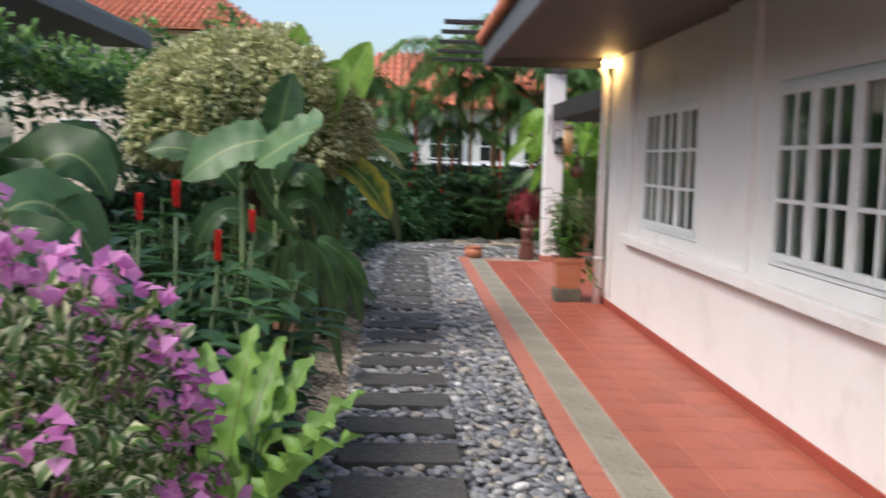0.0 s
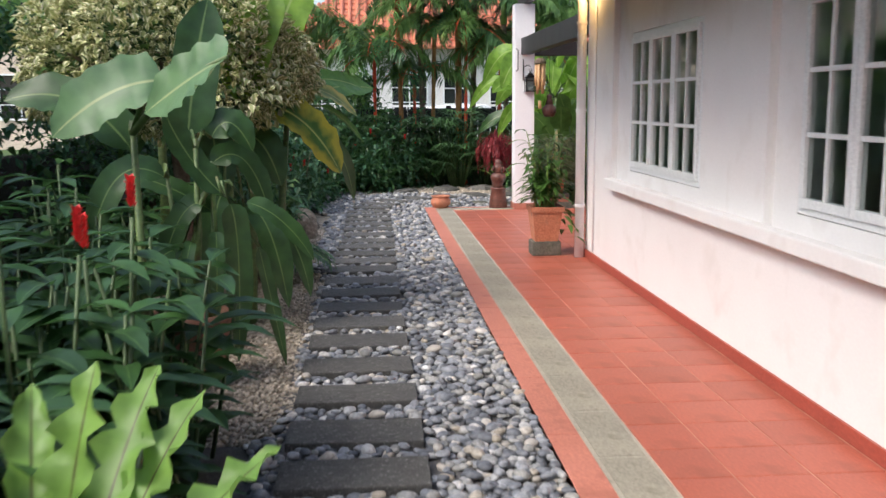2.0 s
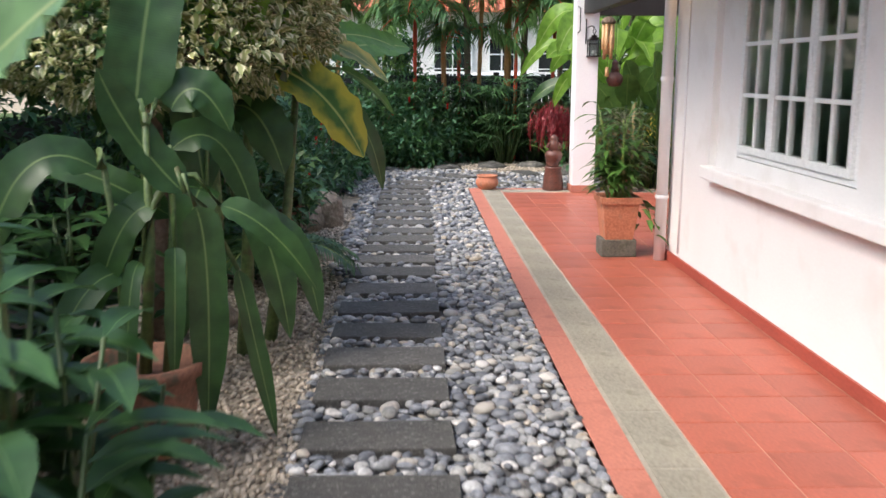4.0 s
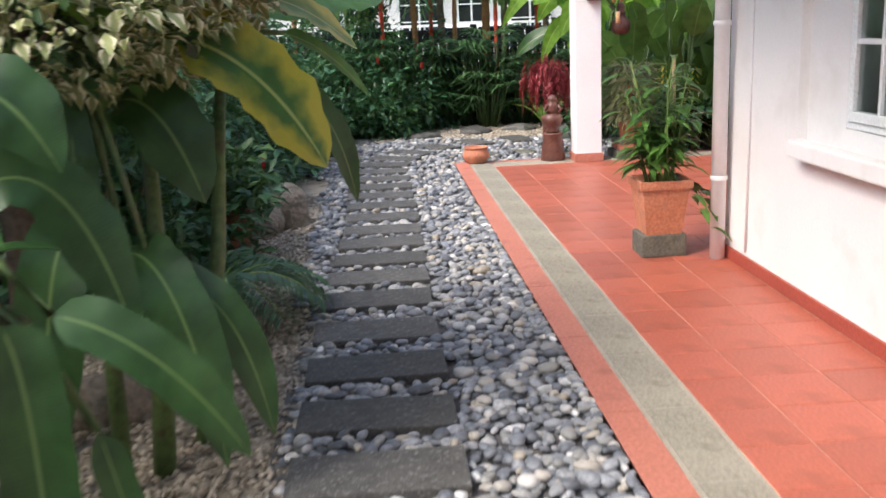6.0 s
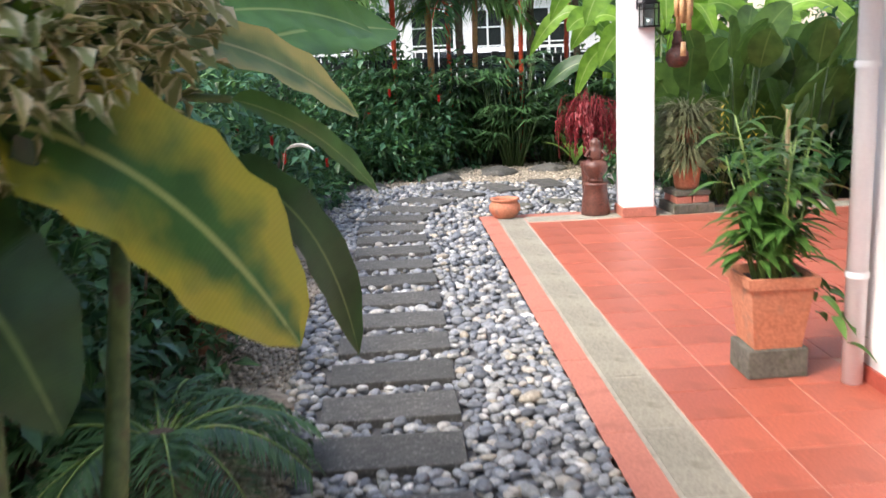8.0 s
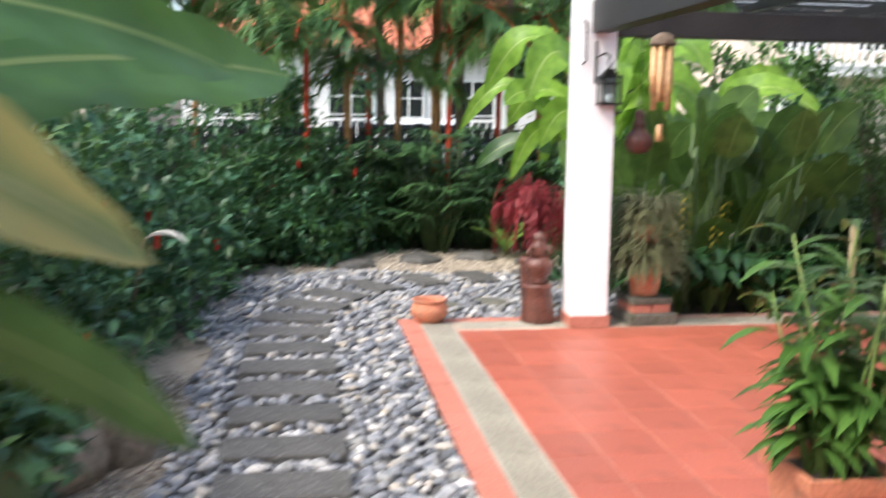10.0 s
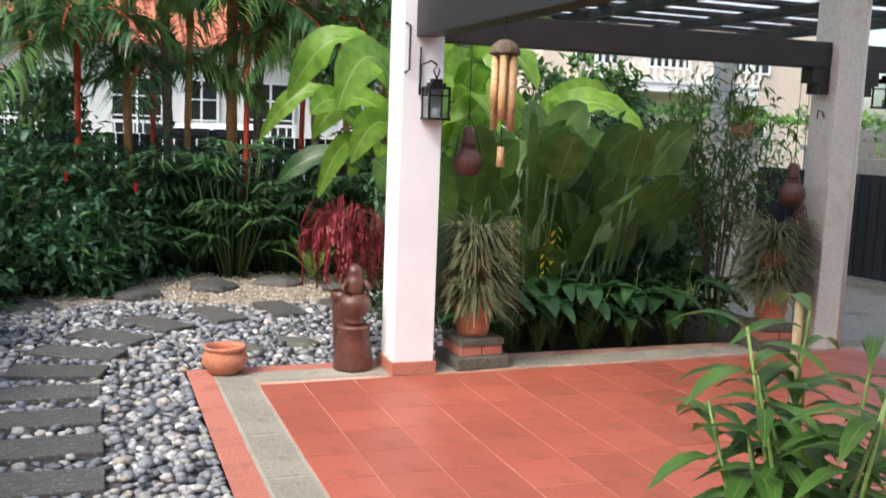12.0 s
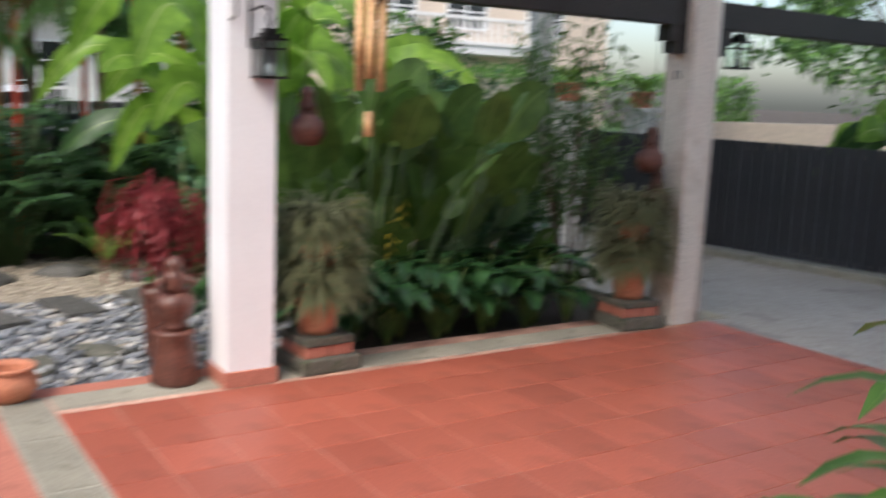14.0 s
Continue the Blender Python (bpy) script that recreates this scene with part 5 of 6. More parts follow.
for i in range(9):
    a = -0.9 + i * 0.3
    d = V((math.cos(a), math.sin(a) * 0.9, 0))
    s0 = V((0, 0, 0.46)) + d * 0.1
    for j in range(5):
        q = s0 + d * (0.07 * j) - UP * 0.016 * j * j
        w = a + rng.uniform(-1, 1)
        dd = V((math.cos(w), math.sin(w), -0.2))
        b.blade(q, q + dd * 0.06 + UP * 0.02, q + dd * 0.13 - UP * 0.05, 0.05, L_POTTED, segs=4, shape="oval", seed=i * 7 + j)
b.ob("foliage", o)["kind"] = "stuff"
st.ob("stems", o)
stake = empty("plant_stake", 1.78, 10.12, 0, "bamboo cane standing beside the planter", "stake")
b = Build()
b.tube([(0, 0, 0.0), (0, 0, 0.3), (0.004, 0, 0.31), (0, 0, 0.7), (0.006, 0, 0.71), (0, 0, 1.2)], [0.013, 0.012, 0.015, 0.012, 0.014, 0.011], M_STAKE, 8)
b.ob("cane", stake)
# iron lanterns with brackets
def lantern(x, y, z, label):
    """Lantern hung with its floor at z, bracket reaching back to a column."""
    o = empty("hanging_lantern", x, y, z, label, "lantern", "iron lanterns")
    b = Build()
    s = 0.075
    b.box(-s, -s, 0, s, s, 0.014, M_IRON)
    for sx in (-1, 1):
        for sy in (-1, 1):
            b.box(sx * s * 0.86 - 0.006, sy * s * 0.86 - 0.006, 0.014, sx * s * 0.86 + 0.006, sy * s * 0.86 + 0.006, 0.19, M_IRON)
    b.box(-s * 0.95, -s * 0.95, 0.145, s * 0.95, s * 0.95, 0.152, M_IRON)
    b.box(-s * 0.95, -s * 0.95, 0.19, s * 0.95, s * 0.95, 0.202, M_IRON)
    b.box(-s * 0.62, -s * 0.62, 0.202, s * 0.62, s * 0.62, 0.225, M_IRON)
    b.box(-s * 0.4, -s * 0.4, 0.225, s * 0.4, s * 0.4, 0.25, M_IRON)
    b.ob("cage", o, smooth=False)
    b = Build()
    b.tube([(0, 0, 0.25), (0.02, 0, 0.30), (0, 0, 0.335), (-0.02, 0, 0.30), (0, 0, 0.25)], 0.005, M_IRON, 6)
    b.tube([(0, 0, 0.335), (-0.03, 0.02, 0.36), (-0.085, 0.05, 0.33), (-0.09, 0.05, 0.15), (-0.09, 0.05, 0.44)], 0.007, M_IRON, 6)
    b.ob("bracket", o)
    for (x0, y0, x1, y1) in ((-0.06, -0.066, 0.06, -0.062), (-0.06, 0.062, 0.06, 0.066), (-0.066, -0.06, -0.062, 0.06), (0.062, -0.06, 0.066, 0.06)):
        b = Build()
        b.box(x0, y0, 0.016, x1, y1, 0.188, M_GLASS)
        b.ob("pane", o, smooth=False)
    lathe_ob("candle", [(0.025, 0.015), (0.025, 0.07), (0.003, 0.075)], M_COLUMN, o, n=12)


lantern(2.14, 13.815, 1.62, "black iron candle lantern on the white column")
lantern(5.85, 13.98, 1.84, "black iron candle lantern near the carport column")
b = Build()
b.tube([(0, 0, 0), (0.02, -0.03, 0.02), (0.02, -0.03, 0.28), (0, 0, 0.30)], 0.007, M_IRON, 6)
tagged(b.ob("wall_hook", at=pose(1.955, 13.88, 1.9)), "black iron hook on the white column", "hook")
b = Build()
b.tube([(0.14, 0, -0.2), (0.14, 0, 0), (0.0, 0, 0.02), (0.0, 0, -0.04)], 0.006, M_IRON, 6)
b.tube([(0.14, 0, -0.12), (0.04, 0, 0.005)], 0.005, M_IRON, 6)
tagged(b.ob("wall_hook", at=pose(5.215, 13.98, 1.78)), "black iron hanging hook on the carport column", "hook")

# bamboo wind chime
o = empty("wind_chime", 2.06, 12.62, 2.118, "bamboo wind chime hanging from the pergola beam", "wind chime")
lathe_ob("cap", [(0.075, -0.17), (0.078, -0.155), (0.06, -0.12), (0.03, -0.10), (0.01, -0.095)], M_TRUNK, o, n=20)
b = Build()
b.tube([(0, 0, 0), (0, 0, -0.1)], 0.003, M_IRON, 5)
b.tube([(0, 0, -0.1), (0, 0, -0.66)], 0.002, M_IRON, 4)
b.ob("cord", o)
for i in range(6):
    a = i * 1.047
    x, y, L = 0.05 * math.cos(a), 0.05 * math.sin(a), 0.26 + 0.05 * (i % 3)
    b = Build()
    b.tube([(x, y, -0.175), (x, y, -0.18 - L * 0.5), (x, y, -0.18 - L * 0.52), (x, y, -0.18 - L)], [0.019, 0.018, 0.021, 0.018], M_BAMBOO, 10)
    b.ob("tube", o)
b = Build()
b.tube([(0, 0, -0.62), (0, 0, -0.72)], [0.018, 0.022], M_BAMBOO, 8)
b.ob("striker", o)

# hanging stoneware pots
def hanging_pot(x, y, z, top, seed):
    o = empty("hanging_pot", x, y, z, "dark stoneware pot hanging on a wire", "hanging pot", "hanging pots")
    lathe_ob("pot", [(0.02, -0.13), (0.07, -0.12), (0.10, -0.06), (0.095, 0.0), (0.06, 0.035), (0.05, 0.05), (0.06, 0.06), (0.04, 0.06), (0.03, 0.03)], M_GLAZE, o, n=20)
    lathe_ob("lid", [(0.045, 0.06), (0.05, 0.09), (0.035, 0.12), (0.042, 0.15), (0.03, 0.18), (0.005, 0.195)], M_GLAZE, o, n=16)
    b = Build()
    b.tube([(0.0, 0, 0.19), (0.0, 0, top - z)], 0.003, M_IRON, 5)
    for s in (-1, 1):
        b.tube([(s * 0.09, 0, 0.0), (s * 0.06, 0, 0.15), (0, 0, 0.26)], 0.003, M_IRON, 5)
    b.ob("wire", o)


hanging_pot(2.44, 14.0, 1.40, 2.108, 1)
hanging_pot(5.06, 14.0, 1.22, 2.108, 2)
hanging_pot(5.16, 14.02, 0.92, 2.108, 3)

# ---- gate, driveway edge, street ----
gate = empty("driveway_gate", 8.45, 14.6, 0, "closed charcoal slatted sliding gate", "gate")
b = Build()
b.box(0.02, -3.4, 0.14, 0.06, 3.4, 0.20, M_CHARCOAL)
b.box(0.02, -3.4, 1.06, 0.06, 3.4, 1.12, M_CHARCOAL)
for y in (-3.4, -1.2, 1.0, 3.35):
    b.box(0.02, y, 0.10, 0.07, y + 0.05, 1.20, M_CHARCOAL)
b.ob("frame", gate, smooth=False)
gs = box_ob("slat", -0.014, -0.055, 0.08, 0.014, 0.055, 1.22, M_CHARCOAL, gate, 0.003, pose(0, -3.4, 0))
for i in range(1, 55):
    s2 = gs.copy()
    scene.collection.objects.link(s2)
    s2.matrix_basis = pose(0, -3.4 + i * 0.126, 0)
gate.matrix_basis = pose(8.45, 14.6, 0, 0, 0, 8)
tagged(box_ob("kerb", -0.12, -6, -0.06, 0.2, 3.6, 0.055, M_GRATE, bevel=0.01, at=pose(8.45, 14.6, 0, 0, 0, 8)), "low concrete kerb under the gate", "kerb", kind="structure")


def pillar(x, y, h, label):
    o = empty("gate_pillar", x, y, 0, label, "pillar", "gate pillars")
    box_ob("shaft", -0.15, -0.15, -0.07, 0.15, 0.15, h - 0.06, M_CREAM, o, 0.008)
    box_ob("cap", -0.2, -0.2, h - 0.058, 0.2, 0.2, h, M_CREAM, o, 0.01)


def pillar_plant(x, y, z, seed):
    o = empty("pillar_plant", x, y, z, "yellow green rosette plant in a clay pot", "potted plant", "pillar pots")
    lathe_ob("pot", pot_profile(0.15, 0.2), M_POT, o)
    rng = random.Random(seed)
    b = Build()
    for i in range(26):
        a = i * 2.4
        d = V((math.cos(a), math.sin(a), 0))
        L = rng.uniform(0.25, 0.4)
        b.blade(UP * 0.18, d * L * 0.5 + UP * (0.2 + L * 0.6), d * L + UP * (0.15 + L * 0.6), 0.06, L_BRIGHT, segs=6, shape="strap", seed=i)
    b.ob("rosette", o)


pillar(7.2, 17.4, 1.55, "cream gate pillar with a flat cap")
pillar_plant(7.2, 17.4, 1.552, 1)
pillar(9.0, 18.1, 1.5, "cream gate pillar with a flat cap")
pillar_plant(9.0, 18.1, 1.502, 2)
w = Build()
w.box(9.15, 17.98, -0.07, 30, 18.18, 1.35, M_FARCREAM)
tagged(w.ob("wall_boundary", smooth=False), "cream garden boundary wall", "wall", kind="structure")
hedge(9.6, 12.5, 12.5, 17.5, 2.3, 3500, [L_HEDGETOP, L_HEDGE], 81, "tall green hedge outside the gate", (0.16, 0.08), "hedge", 0.3)
hedge(6.5, 22.0, 16, 23.0, 1.9, 3500, L_HEDGETOP, 82, "light green clipped street hedge", (0.16, 0.08), "hedge", 0.15)
banana(10.2, 15.2, "big banana plant outside the gate", [(0, 0, 0, 0, 1.3, 0.06), (0.2, -0.8, 0.2, -0.8, 1.4, 0.05)], around(10, 0.15, 1.3, 1.2, 0.6, 0.3, [L_BRIGHT, L_BANANA], 33, 0.9), 700)
banana(10.2, 13.6, "big banana plant outside the gate", [(0, 0, 0, 0, 1.3, 0.06)], around(10, 0.15, 1.3, 1.2, 0.6, 0.3, [L_BRIGHT, L_BANANA], 34, 0.9), 720)


hedge(2.9, 20.0, 7.5, 21.0, 2.3, 3500, [L_HEDGETOP, L_FINE], 83, "leafy green shrubs outside the back fence", (0.17, 0.08), "shrub_border", 0.4)
hedge(-6.5, 20.0, -0.1, 21.0, 1.8, 3500, [L_HEDGETOP, L_SHRUB], 84, "leafy green shrubs outside the back fence", (0.17, 0.08), "shrub_border", 0.4)


# ---- houses and cars beyond ----
def far_house(name, x, y, wx, wy, h, roof_h, wall_m, windows, label, roof_m=M_ROOFTILE, turn=0, over=0.7):
    o = empty(name, x, y, 0, label, "house", "street houses")
    b = Build()
    b.box(-wx / 2, 0, -0.07, wx / 2, wy, h, wall_m)
    b.ob("wall", o, smooth=False)
    b = Build()
    ex, ey = wx / 2 + over, over
    rows = 9
    for side in (-1, 1):
        for j in range(rows):
            t0, t1 = j / rows, (j + 1) / rows
            ya, yb = (-ey + (wy / 2 + ey) * t0, -ey + (wy / 2 + ey) * t1) if side < 0 else (wy + ey - (wy / 2 + ey) * t0, wy + ey - (wy / 2 + ey) * t1)
            za, zb = h + roof_h * t0, h + roof_h * t1
            xa, xb = ex - t0 * wy * 0.35, ex - t1 * wy * 0.35
            k = len(b.v)
            b.v.extend([(-xa, ya, za + 0.05), (xa, ya, za + 0.05), (xb, yb, zb), (-xb, yb, zb), (-xa, ya, za - 0.03), (xa, ya, za - 0.03)])
            b.face([k, k + 1, k + 2, k + 3], roof_m)
            b.face([k + 4, k + 5, k + 1, k], roof_m)
    k = len(b.v)
    xr = ex - wy * 0.35
    for s in (-1, 1):
        k = len(b.v)
        b.v.extend([(s * ex, -ey, h), (s * ex, wy + ey, h), (s * xr, wy / 2, h + roof_h)])
        b.face([k, k + 1, k + 2], roof_m)
    b.ob("roof", o, smooth=False)
    if roof_m == M_ROOFTILE:
        b = Build()
        n = int(2 * ex / 0.28)
        for i in range(n):
            xx = -ex + 0.14 + i * 0.28
            tmax = min(1.0, (ex - abs(xx)) / (wy * 0.35))
            yb = -ey + (wy / 2 + ey) * tmax
            b.tube([(xx, -ey - 0.02, h + 0.06), (xx, yb, h + roof_h * tmax + 0.05)], 0.075, M_ROOFTILE, 6)
        b.ob("roof_tiles", o)["kind"] = "stuff"
    for wx0, wz0, ww, wh in windows:
        wo = new("window")
        wo.parent = o
        wo.matrix_basis = pose(wx0, -0.03, wz0)
        b = Build()
        b.box(0.05, 0.0, 0.05, ww - 0.05, 0.02, wh - 0.05, M_DARKGLASS)
        b.ob("pane", wo, smooth=False)
        b = Build()
        for q in ((0, 0, ww, 0.06), (0, wh - 0.06, ww, wh), (0, 0.06, 0.06, wh - 0.06), (ww - 0.06, 0.06, ww, wh - 0.06), (ww / 2 - 0.025, 0.06, ww / 2 + 0.025, wh - 0.06)):
            b.box(q[0], -0.05, q[1], q[2], 0.0, q[3], M_WHITEWOOD)
        for kk in (1, 2):
            b.box(0.06, -0.045, wh * kk / 3 - 0.02, ww - 0.06, -0.005, wh * kk / 3 + 0.02, M_WHITEWOOD)
        b.ob("frame", wo, smooth=False)
    o.matrix_basis = pose(x, y, 0, 0, 0, turn)
    return o


far_house("bungalow", 2.3, 34.0, 11, 8, 3.3, 2.3, M_FARWALL, [(-1.6, 1.0, 1.3, 1.5), (0.2, 0.9, 0.9, 1.6), (1.8, 1.0, 1.3, 1.5), (-4.6, 1.0, 1.3, 1.4)], "white single-storey house with orange tiled roof across the street")
far_house("terrace_house", -9.5, 33.0, 8, 9, 5.6, 2.2, M_FARCREAM, [(-2.5, 1.0, 1.4, 1.5), (1.0, 1.0, 1.4, 1.5), (-2.5, 3.6, 1.4, 1.4), (1.0, 3.6, 1.4, 1.4)], "cream two-storey house with orange tiled roof")
far_house("town_house", 17.5, 33.5, 10, 9, 8.4, 2.0, M_FARCREAM, [(-4.2, 1.0, 1.6, 1.5), (-4.0, 3.5, 1.5, 1.6), (-1.5, 3.5, 1.5, 1.6), (1.5, 3.5, 1.5, 1.6), (1.5, 1.0, 1.5, 1.5)], "cream two-storey house with balcony across the street", over=0.4)
bal = Build()
bal.box(0, 0, 0, 6.0, 1.2, 0.25, M_FARWALL)
bal.box(0, -0.05, 0.25, 6.0, 0.05, 0.35, M_FARWALL)
for i in range(25):
    bal.box(0.05 + i * 0.245, -0.02, 0.35, 0.13 + i * 0.245, 0.02, 0.95, M_FARWALL)
bal.box(0, -0.06, 0.95, 6.0, 0.06, 1.05, M_FARWALL)
bal.box(0.0, 0.1, -2.8, 0.25, 0.35, 0, M_FARWALL)
bal.box(5.75, 0.1, -2.8, 6.0, 0.35, 0, M_FARWALL)
tagged(bal.ob("balcony", smooth=False, at=pose(13.2, 32.25, 2.75)), "white balustraded balcony of the far house", "balcony")
rail = Build()
rail.box(-4, 0, 1.35, 6, 0.05, 1.42, M_FARWALL)
for i in range(50):
    rail.box(-4 + i * 0.2, 0.01, 0.05, -3.97 + i * 0.2, 0.04, 1.35, M_FARWALL)
tagged(rail.ob("street_railing", smooth=False, at=pose(1.5, 30.5, 0)), "white railing before the far house", "railing")

# neighbour's eave over the hedge
nb = empty("neighbour_roof", -8.0, 8.0, 0, "dark green metal roof of the neighbouring house", "house")
b = Build()
k = len(b.v)
b.v.extend([(3.5, -14, 3.48), (3.5, 8.2, 3.48), (-2, 8.2, 5.2), (-2, -14, 5.2), (3.5, -14, 3.43), (3.5, 8.2, 3.43), (-2, 8.2, 5.1), (-2, -14, 5.1)])
for q in ((0, 1, 2, 3), (4, 7, 6, 5), (0, 4, 5, 1), (1, 5, 6, 2)):
    b.face([k + i for i in q], M_GREENROOF)
b.box(-3.0, -14, 3.22, 3.46, 8.2, 3.32, M_SOFFIT)
b.box(3.46, -14, 3.20, 3.52, 8.26, 3.42, M_FASCIA)
b.ob("roof", nb, smooth=False)
b = Build()
b.box(-3, -13, -0.07, 2.2, 5.2, 3.6, M_FARWALL)
b.ob("wall", nb, smooth=False)


def car(x, y, turn, paint, label):
    o = empty("car", x, y, -0.02, label, "car", "parked cars")
    prof = [(-2.1, 0.35), (-2.15, 0.75), (-1.9, 0.95), (-1.1, 1.02), (-0.55, 1.42), (0.9, 1.46), (1.55, 1.05), (2.05, 0.98), (2.15, 0.6), (2.1, 0.3)]
    b = Build()
    k = len(b.v)
    for sy, in ((-0.82,), (0.82,)):
        for px, pz in prof:
            b.v.append((px, sy * (0.85 if pz > 1.2 else 1.0), pz))
    n = len(prof)
    b.face([k + i for i in range(n)], paint)
    b.face([k + n + i for i in range(n)][::-1], paint)
    for i in range(n):
        j = (i + 1) % n
        b.face([k + i, k + n + i, k + n + j, k + j], paint)
    b.ob("body", o, smooth=False, bevel=0.04)
    for s in (-1, 1):
        for xa, xb in ((-0.95, 0.1), (0.16, 1.1)):
            box_ob("window", xa, s * 0.765 - 0.02, 1.06, xb, s * 0.765 + 0.02, 1.35, M_DARKGLASS, o, 0.01)
    for wx in (-1.3, 1.3):
        for wy in (-0.78, 0.78):
            t = Build()
            t.lathe([(0.2, -0.09), (0.31, -0.09), (0.33, -0.05), (0.33, 0.05), (0.31, 0.09), (0.2, 0.09)], M_RUBBER, n=20)
            t.lathe([(0.02, -0.08), (0.2, -0.095), (0.2, 0.095), (0.02, 0.08)], M_FASCIA, n=16)
            t.ob("wheel", o, at=pose(wx, wy, 0.33, 90, 0, 0))
    o.matrix_basis = pose(x, y, -0.02, 0, 0, turn)


car(2.2, 27.4, 0, M_CARWHITE, "white car parked across the street")
car(7.6, 23.2, 10, M_CARWHITE, "white car parked behind the garden")


# street trees closing the view
def street_tree(x, y, h, r, seed, m):
    rng = random.Random(seed)
    o = empty("street_tree", x, y, 0, "leafy green street tree", "tree", "street trees")
    b = Build()
    b.tube([(0, 0, -0.07), (0.1, 0, h * 0.4), (0, 0.1, h * 0.7)], [0.16, 0.12, 0.08], M_TRUNK, 8)
    clumps = []
    for i in range(16):
        c = unit(rng)
        c = V((c.x * r, c.y * r, h * 0.72 + c.z * r * 0.6))
        clumps.append((c, rng.uniform(0.4, 0.75)))
        b.tube([(0, 0.05, h * 0.5), tuple(c * 0.6 + V((0, 0, h * 0.25))), tuple(c)], [0.06, 0.035, 0.012], M_TRUNK, 5)
    b.ob("trunk", o)

    def where(q):
        c, s = q.choice(clumps)
        d = unit(q)
        return c + d * s * (1 - 0.5 * q.random() ** 2), d
    foliage_cloud("crown", o, 3200, where, 0.24, 0.13, m, seed)


street_tree(-5.5, 24.5, 5.0, 1.9, 1, [L_HEDGETOP, L_HEDGE])
street_tree(6.2, 29.8, 5.0, 1.8, 3, [L_FINE, L_HEDGE])
street_tree(15.5, 18.5, 5.0, 2.0, 5, [L_HEDGETOP, L_HEDGE])
street_tree(14.0, 12.0, 5.0, 2.2, 6, [L_HEDGETOP, L_HEDGE])

# ---- paving pieces and pebbles ----
STONES = []
for i, y in enumerate((-1.97, -1.45, -0.93, -0.41, 0.11, 0.63, 1.15, 1.67, 2.19, 2.72, 3.24, 3.76, 4.28, 4.80, 5.36, 5.92, 6.48, 7.00, 7.51, 8.03, 8.57, 9.11, 9.60, 10.06, 10.52, 10.98, 11.44, 11.94, 12.42, 12.88, 13.35, 13.84)):
    k = min(1, max(0, (y - 9) / 2))
    STONES.append((-0.16 + 0.06 * k, y + 0.155 - 0.02 * k, 0.62 - 0.04 * k, 0.31 - 0.03 * k, random.Random(i).uniform(-1.5, 1.5)))
for x, y, a in ((-0.06, 14.44, 14), (0.06, 14.92, 26), (0.27, 15.37, 40), (0.62, 15.76, 55), (1.10, 16.04, 68), (1.66, 16.18, 78), (2.22, 16.22, 88)):
    STONES.append((x, y, 0.58, 0.28, -a))
path = Build()
path.box(-0.55, -2.5, -0.0515, 0.25, 14.0, -0.046, M_BED)
path = tagged(path.ob("pavement_path", smooth=False), "stepping stone garden path set in river pebbles", "path", kind="structure")


def slab_mesh(w, d):
    b = Build()
    b.box(-w / 2, -d / 2, -0.03, w / 2, d / 2, 0.028, M_STONE)
    return b.ob("slab", path, smooth=False, bevel=0.008)


first = {}
for x, y, w, d, a in STONES:
    key = round(w, 2)
    if key not in first:
        first[key] = slab_mesh(w, d)
        s2 = first[key]
    else:
        s2 = first[key].copy()
        scene.collection.objects.link(s2)
    s2.matrix_basis = pose(x, y, -0.028 + 0.003 * math.sin(x * 9 + y * 5), 0.4 * math.sin(y * 3), 0.4 * math.cos(y * 5), a)

# terrace tiles
PITCH = 0.32


def tile_piece(w, d):
    b = Build()
    b.box(-w / 2, -d / 2, -0.011, w / 2, d / 2, 0.0, M_TILE)
    return b.ob("tile", terrace, smooth=False, bevel=0.0025)


tiles = {}


def lay(x0, y0, x1, y1, gap=0.003):
    w, d = round(x1 - x0 - 2 * gap, 3), round(y1 - y0 - 2 * gap, 3)
    if (w, d) in tiles:
        t = tiles[w, d].copy()
        scene.collection.objects.link(t)
    else:
        t = tiles[w, d] = tile_piece(w, d)
    q = random.Random(int(x0 * 100) * 7919 + int(y0 * 100))
    t.matrix_basis = pose((x0 + x1) / 2, (y0 + y1) / 2, q.uniform(-0.0006, 0.0006), q.uniform(-0.12, 0.12), q.uniform(-0.12, 0.12), 0)


XJ = [1.088, 1.355, 1.675, 1.984]
XW = [1.995, 2.315, 2.635, 2.955, 3.275, 3.595, 3.915, 4.235, 4.555, 4.875, 5.195, 5.515, 5.655]
YJ = [11.93 + PITCH * k for k in range(-32, 7)]
for ya, yb in zip(YJ, YJ[1:]):
    for xa, xb in zip(XJ, XJ[1:]):
        lay(xa, ya, xb if yb < 9.6 or xb < 1.9 else 1.995, yb)
    if ya > 9.70:
        for xa, xb in zip(XW, XW[1:]):
            lay(xa, ya, xb, yb)
fill = Build()
fill.box(1.088, -6, -0.0115, 1.984, YJ[0] - 0.003, 0.0, M_TILE)
fill.box(2.0, 9.76, -0.0115, 5.655, YJ[26] - 0.003 if YJ[26] > 9.77 else 10.0, -0.004, M_TILE)
fill.ob("tile_margin", terrace, smooth=False)
edge = Build()
y = -6.0
while y < 14.2:
    edge.box(0.70, y + 0.002, -0.06, 0.845, min(y + 0.9, 14.28) - 0.002, 0.0, M_EDGE)
    y += 0.9
x = 1.09
edge.box(0.85, 14.145, -0.06, 2.3, 14.28, -0.001, M_EDGE)
edge.ob("edging", terrace, smooth=False, bevel=0.004)
cover = Build()
cover.box(-0.118, -0.30, -0.011, 0.118, 0.30, -0.0015, M_GRATE)
